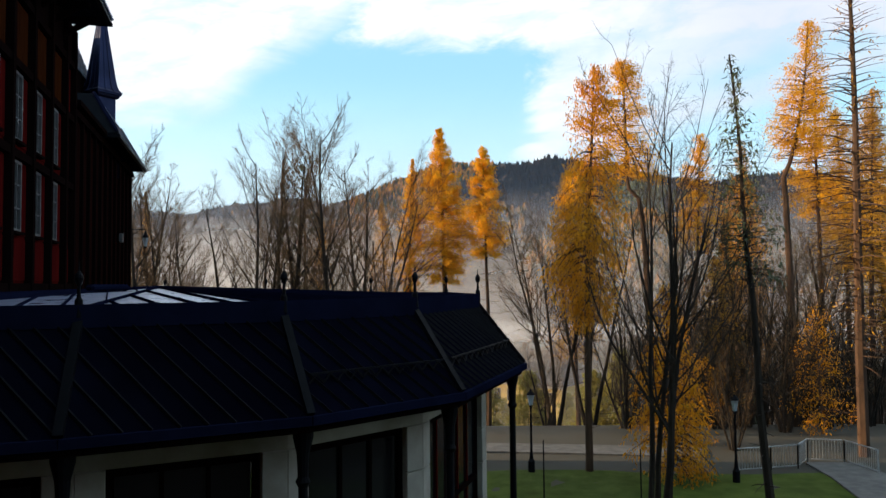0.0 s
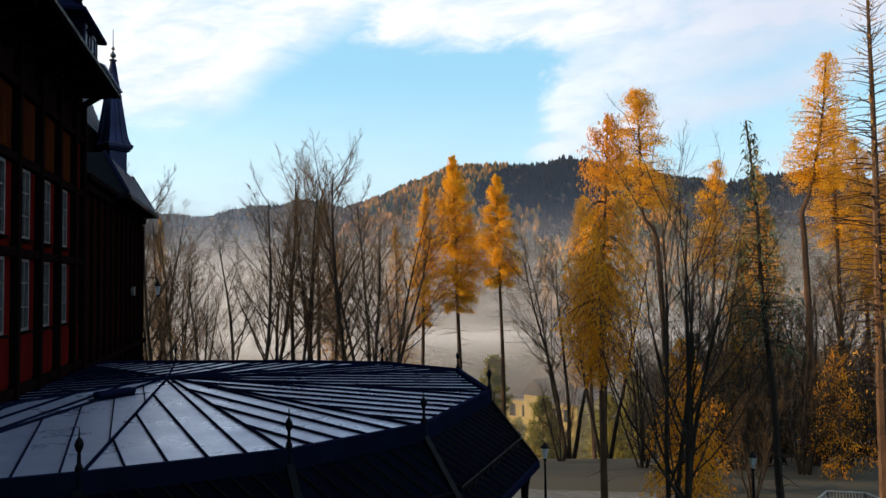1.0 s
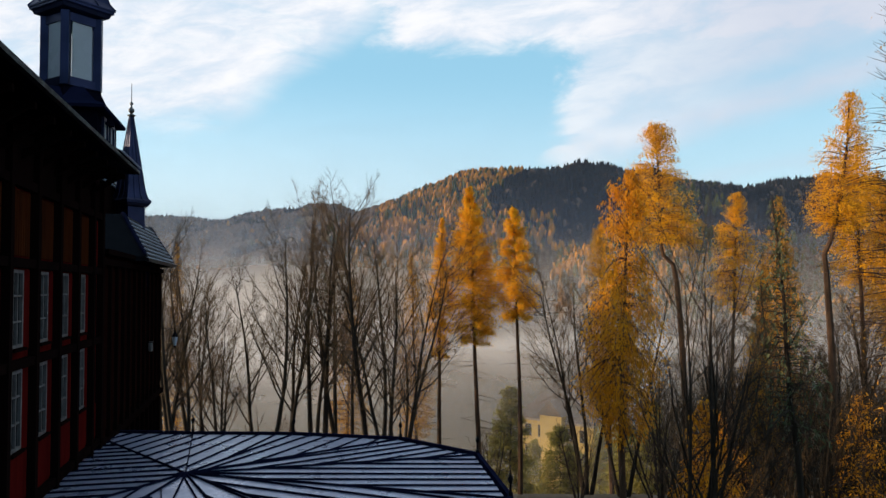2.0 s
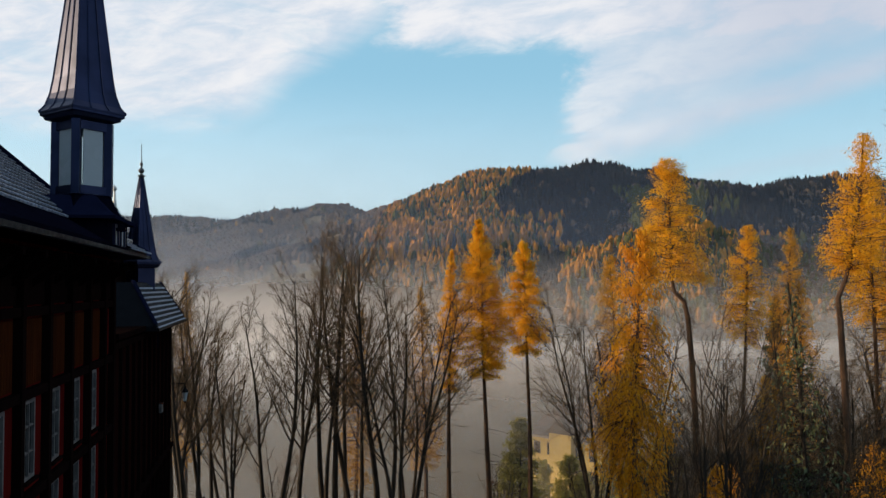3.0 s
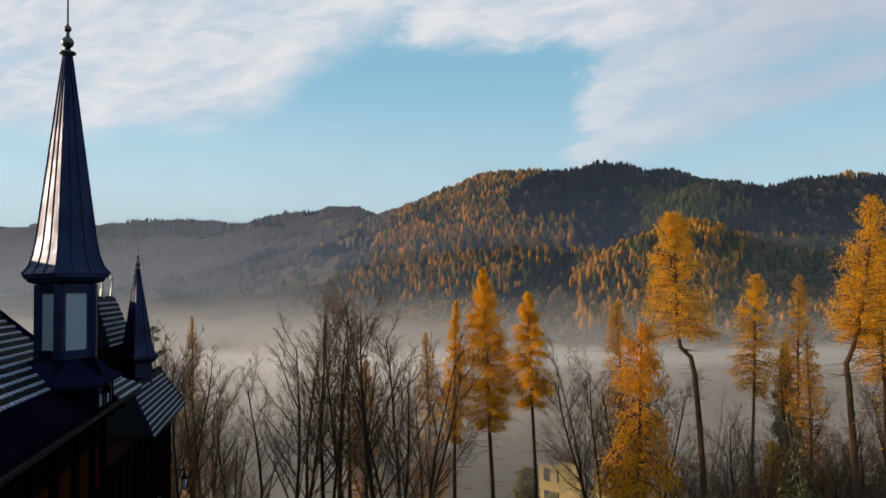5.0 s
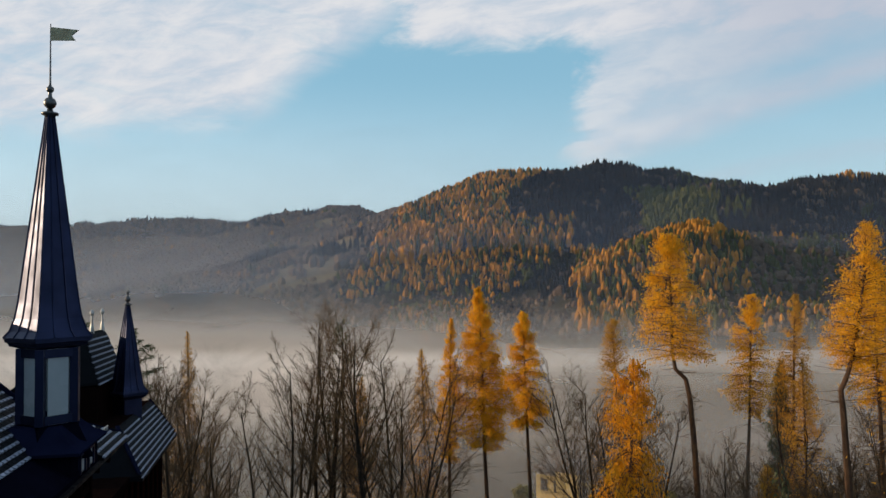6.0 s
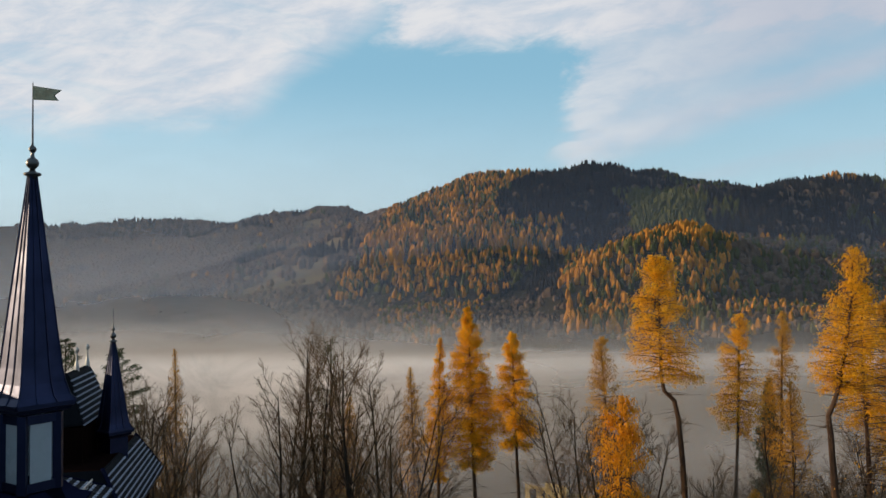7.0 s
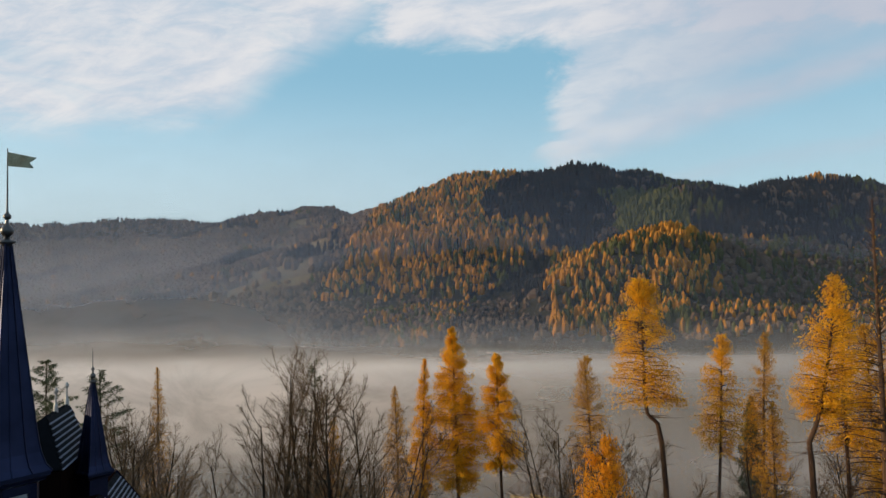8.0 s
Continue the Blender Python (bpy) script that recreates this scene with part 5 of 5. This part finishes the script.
def build_villa(x, y, turn, label, plaster):
    g = ground_z(x, y)
    e = thing("villa", label, "house", at=pose(x, y, g, 0, 0, turn))
    part("wall", boxed(((-6.5, 0, -0.5), (6.5, 9, 10.4))), plaster, e)
    bm = bmesh.new()
    vs = [bm.verts.new(p) for p in ((-7.1, -0.6, 10.3), (7.1, -0.6, 10.3), (7.1, 9.6, 10.3), (-7.1, 9.6, 10.3), (-3.2, 4.5, 15.0), (3.2, 4.5, 15.0))]
    for f in ((0, 1, 5, 4), (1, 2, 5), (2, 3, 4, 5), (3, 0, 4), (3, 2, 1, 0)):
        bm.faces.new([vs[i] for i in f])
    part("roof", bm, "tiles", e)
    part("cornice", boxed(((-6.7, -0.2, 9.9), (6.7, -0.004, 10.28))), "stone", e)
    for k in range(5):
        for z in (1.1, 4.4, 7.6):
            x0 = -5.6 + 2.45 * k
            w = part("window", boxed(((x0, -0.05, z), (x0 + 0.1, 0.02, z + 1.7)), ((x0 + 1.1, -0.05, z), (x0 + 1.2, 0.02, z + 1.7)), ((x0 + 0.1, -0.05, z + 1.6), (x0 + 1.1, 0.02, z + 1.7)), ((x0 - 0.05, -0.1, z - 0.08), (x0 + 1.25, 0.02, z - 0.004))), "frame", e)
            part("pane", boxed(((x0 + 0.1, -0.02, z), (x0 + 1.1, -0.004, z + 1.6))), "dark_glass", w)
    # a gabled middle bay with its own roof
    part("bay", boxed(((-1.9, -1.2, -0.5), (1.9, -0.002, 11.2))), plaster, e)
    bm = bmesh.new()
    vs = [bm.verts.new(p) for p in ((-2.2, -1.5, 11.1), (2.2, -1.5, 11.1), (0, -1.5, 13.4), (-2.2, 3.5, 11.1), (2.2, 3.5, 11.1), (0, 3.5, 13.4))]
    for f in ((0, 1, 2), (5, 4, 3), (0, 3, 4, 1), (1, 4, 5, 2), (2, 5, 3, 0)):
        bm.faces.new([vs[i] for i in f])
    part("bay_roof", bm, "tiles", e)
    for cx in (-3.6, 3.0):
        part("chimney", boxed(((cx, 4.6, 12.4), (cx + 0.8, 5.4, 16.0)), bevel=0.02), "tiles", e)


build_villa(10.2, 118, -40, "ochre plastered three-storey house with a dark tiled roof in the mist", "plaster")


def build_lamp(x, y, h=3.6):
    e = thing("street_lamp", "black park lamp post with a glass lantern", "lamp", "park lamps", at=pose(x, y, ground_z(x, y)))
    part("post", lathe(bmesh.new(), [(0.16, 0), (0.16, 0.5), (0.09, 0.62), (0.06, 1.0), (0.045, h - 0.7), (0.08, h - 0.62), (0.04, h - 0.55)], 10), "iron", e)
    part("lantern", lathe(bmesh.new(), [(0.09, h - 0.55), (0.17, h - 0.1)], 6), "milk", e)
    part("cap", lathe(bmesh.new(), [(0.21, h - 0.1), (0.2, h - 0.06), (0.06, h + 0.08), (0.02, h + 0.16)], 6), "iron", e)


build_lamp(3.75, 37.5)
build_lamp(12.3, 35.5)


def build_railing(pts):
    e = thing("railing", "pale steel railing with close vertical bars along the path", "railing")
    for (x0, y0), (x1, y1) in zip(pts, pts[1:]):
        a, b = Vector((x0, y0, ground_z(x0, y0))), Vector((x1, y1, ground_z(x1, y1)))
        bm = bmesh.new()
        beam(bm, a + Vector((0, 0, 1.08)), b + Vector((0, 0, 1.08)), 0.06, 0.05)
        part("rail", bm, "steel", e)
        bm = bmesh.new()
        beam(bm, a + Vector((0, 0, 0.15)), b + Vector((0, 0, 0.15)), 0.04, 0.04)
        part("lower_rail", bm, "steel", e)
        k = max(1, round((b - a).length / 0.14))
        for j in range(k + 1):
            p = a.lerp(b, j / k)
            bm = bmesh.new()
            beam(bm, p + Vector((0, 0, 0.0 if j in (0, k) else 0.17)), p + Vector((0, 0, 1.06)), 0.06 if j in (0, k) else 0.018)
            part("bar", bm, "steel", e)


build_railing([(12.9, 37.2), (14.6, 37.6), (16.0, 38.0), (17.0, 39.3), (18.6, 39.0), (19.0, 36.8)])


def build_path(name, label, pts, width):
    """A paved strip laid on the ground along a line."""
    verts, faces = [], []
    for i, (x, y) in enumerate(pts):
        a, b = Vector(pts[max(i - 1, 0)]), Vector(pts[min(i + 1, len(pts) - 1)])
        t = (b - a).normalized()
        for q in (-1, 1):
            px, py = x - t.y * q * width / 2, y + t.x * q * width / 2
            for dz in (0.05, -0.2):
                verts.append((px, py, ground_z(px, py) + dz + 0.04))
    for i in range(len(pts) - 1):
        k = 4 * i
        faces += [(k, k + 2, k + 6, k + 4), (k, k + 4, k + 5, k + 1), (k + 2, k + 3, k + 7, k + 6)]
    tagged(part(name, (verts, faces), "paving"), label, "path", kind="structure")


build_path("path", "pale paved path leading to the railing", [(15.2, 14), (16.2, 22), (17.0, 30), (17.9, 36), (18.0, 38.8)], 2.6)
build_path("road", "grey park road along the lawn's far edge", [(-12, 43.5), (-4, 43.0), (3, 42.6), (9, 41.8), (12.6, 41.0)], 2.2)


def build_pole(x, y, h):
    e = thing("garden_pole", "thin dark iron pole standing in the lawn", "pole", "garden poles", at=pose(x, y, ground_z(x, y)))
    part("shaft", lathe(bmesh.new(), [(0.05, 0), (0.05, 0.1), (0.028, 0.14), (0.025, h), (0.012, h + 0.06)], 8), "iron", e)


build_pole(3.5, 30, 2.9)
build_pole(7.25, 31.2, 2.3)


def build_wall_lamp(x, y, z):
    e = thing("wall_lamp", "black iron wall lantern at the corner of the timber house", "lamp", at=pose(x, y, z))
    bm = bmesh.new()
    beam(bm, (-0.75, -0.1, 0.55), (0.02, 0, 0.55), 0.04)
    part("arm", bm, "iron", e)
    bm = bmesh.new()
    beam(bm, (-0.75, -0.1, 0.15), (-0.25, 0, 0.53), 0.03)
    part("stay", bm, "iron", e)
    part("lantern", lathe(bmesh.new(), [(0.07, -0.3), (0.15, 0.12)], 6), "milk", e)
    part("cap", lathe(bmesh.new(), [(0.19, 0.12), (0.17, 0.17), (0.06, 0.34), (0.02, 0.53)], 6), "iron", e)
    part("base", lathe(bmesh.new(), [(0.02, -0.42), (0.08, -0.34), (0.08, -0.3)], 6), "iron", e)


build_wall_lamp(-15.1, 40.1, 9.7)


def build_box_lamp(s, z):
    e = thing("wall_light", "small white box light fixed to the dark board wall", "lamp", at=FM @ pose(s, 0.14, z))
    part("housing", boxed(((-0.17, 0.0, -0.2), (0.17, 0.16, 0.2)), bevel=0.03), "frame", e)
    part("cover", boxed(((-0.19, -0.0, 0.204), (0.19, 0.19, 0.235))), "iron", e)
    part("arm", boxed(((-0.03, -0.13, -0.03), (0.03, -0.004, 0.03))), "iron", e)


build_box_lamp(14.9, 9.6)


def build_vent(x, y, z):
    e = thing("roof_vent", "small dark sheet-metal vent lying on the pavilion roof", "vent", at=pose(x, y, z, 0, 0, 62))
    part("hood", boxed(((-0.5, -0.14, 0.04), (0.5, 0.14, 0.2)), bevel=0.05), "metal", e)
    part("base", boxed(((-0.56, -0.18, -0.03), (0.56, 0.18, 0.036))), "metal", e)


build_vent(-7.55, 19.35, 7.25)


def build_thicket():
    """A belt of leafless scrub in the hollow behind the railing."""
    rng = random.Random(77)
    s = Soup()
    for i in range(1290):
        near = i >= 1150
        x = rng.uniform(13, 32) if near else rng.uniform(16, 58)
        y = 54 + rng.uniform(-3, 3) if near else 73 + rng.uniform(-4, 6) + 0.1 * x
        g = ground_z(x, y)
        h = ((5.6 if near else 3.2) - g) * rng.uniform(0.6, 1.05)
        d = Vector((rng.uniform(-0.25, 0.25), rng.uniform(-0.25, 0.25), 1))
        pts = stem_path(rng, (x, y, g - 0.2), d, h, 4, 0.12, 0.05)
        s.tube(pts, [0.06, 0.05, 0.035, 0.02, 0.008], 3)
        for _ in range(9):
            k = rng.randint(1, 3)
            q = pts[k].lerp(pts[k + 1], rng.random())
            tw = stem_path(rng, q, rand_dir(rng) + Vector((0, 0, 0.9)), h * rng.uniform(0.12, 0.3), 2, 0.2, 0.05)
            s.tube(tw, [0.022, 0.014, 0.006], 3)
    tagged(part("thicket", s.data(), "bark"), "dense purple-brown leafless scrub in the hollow", "thicket", kind="stuff")


build_thicket()
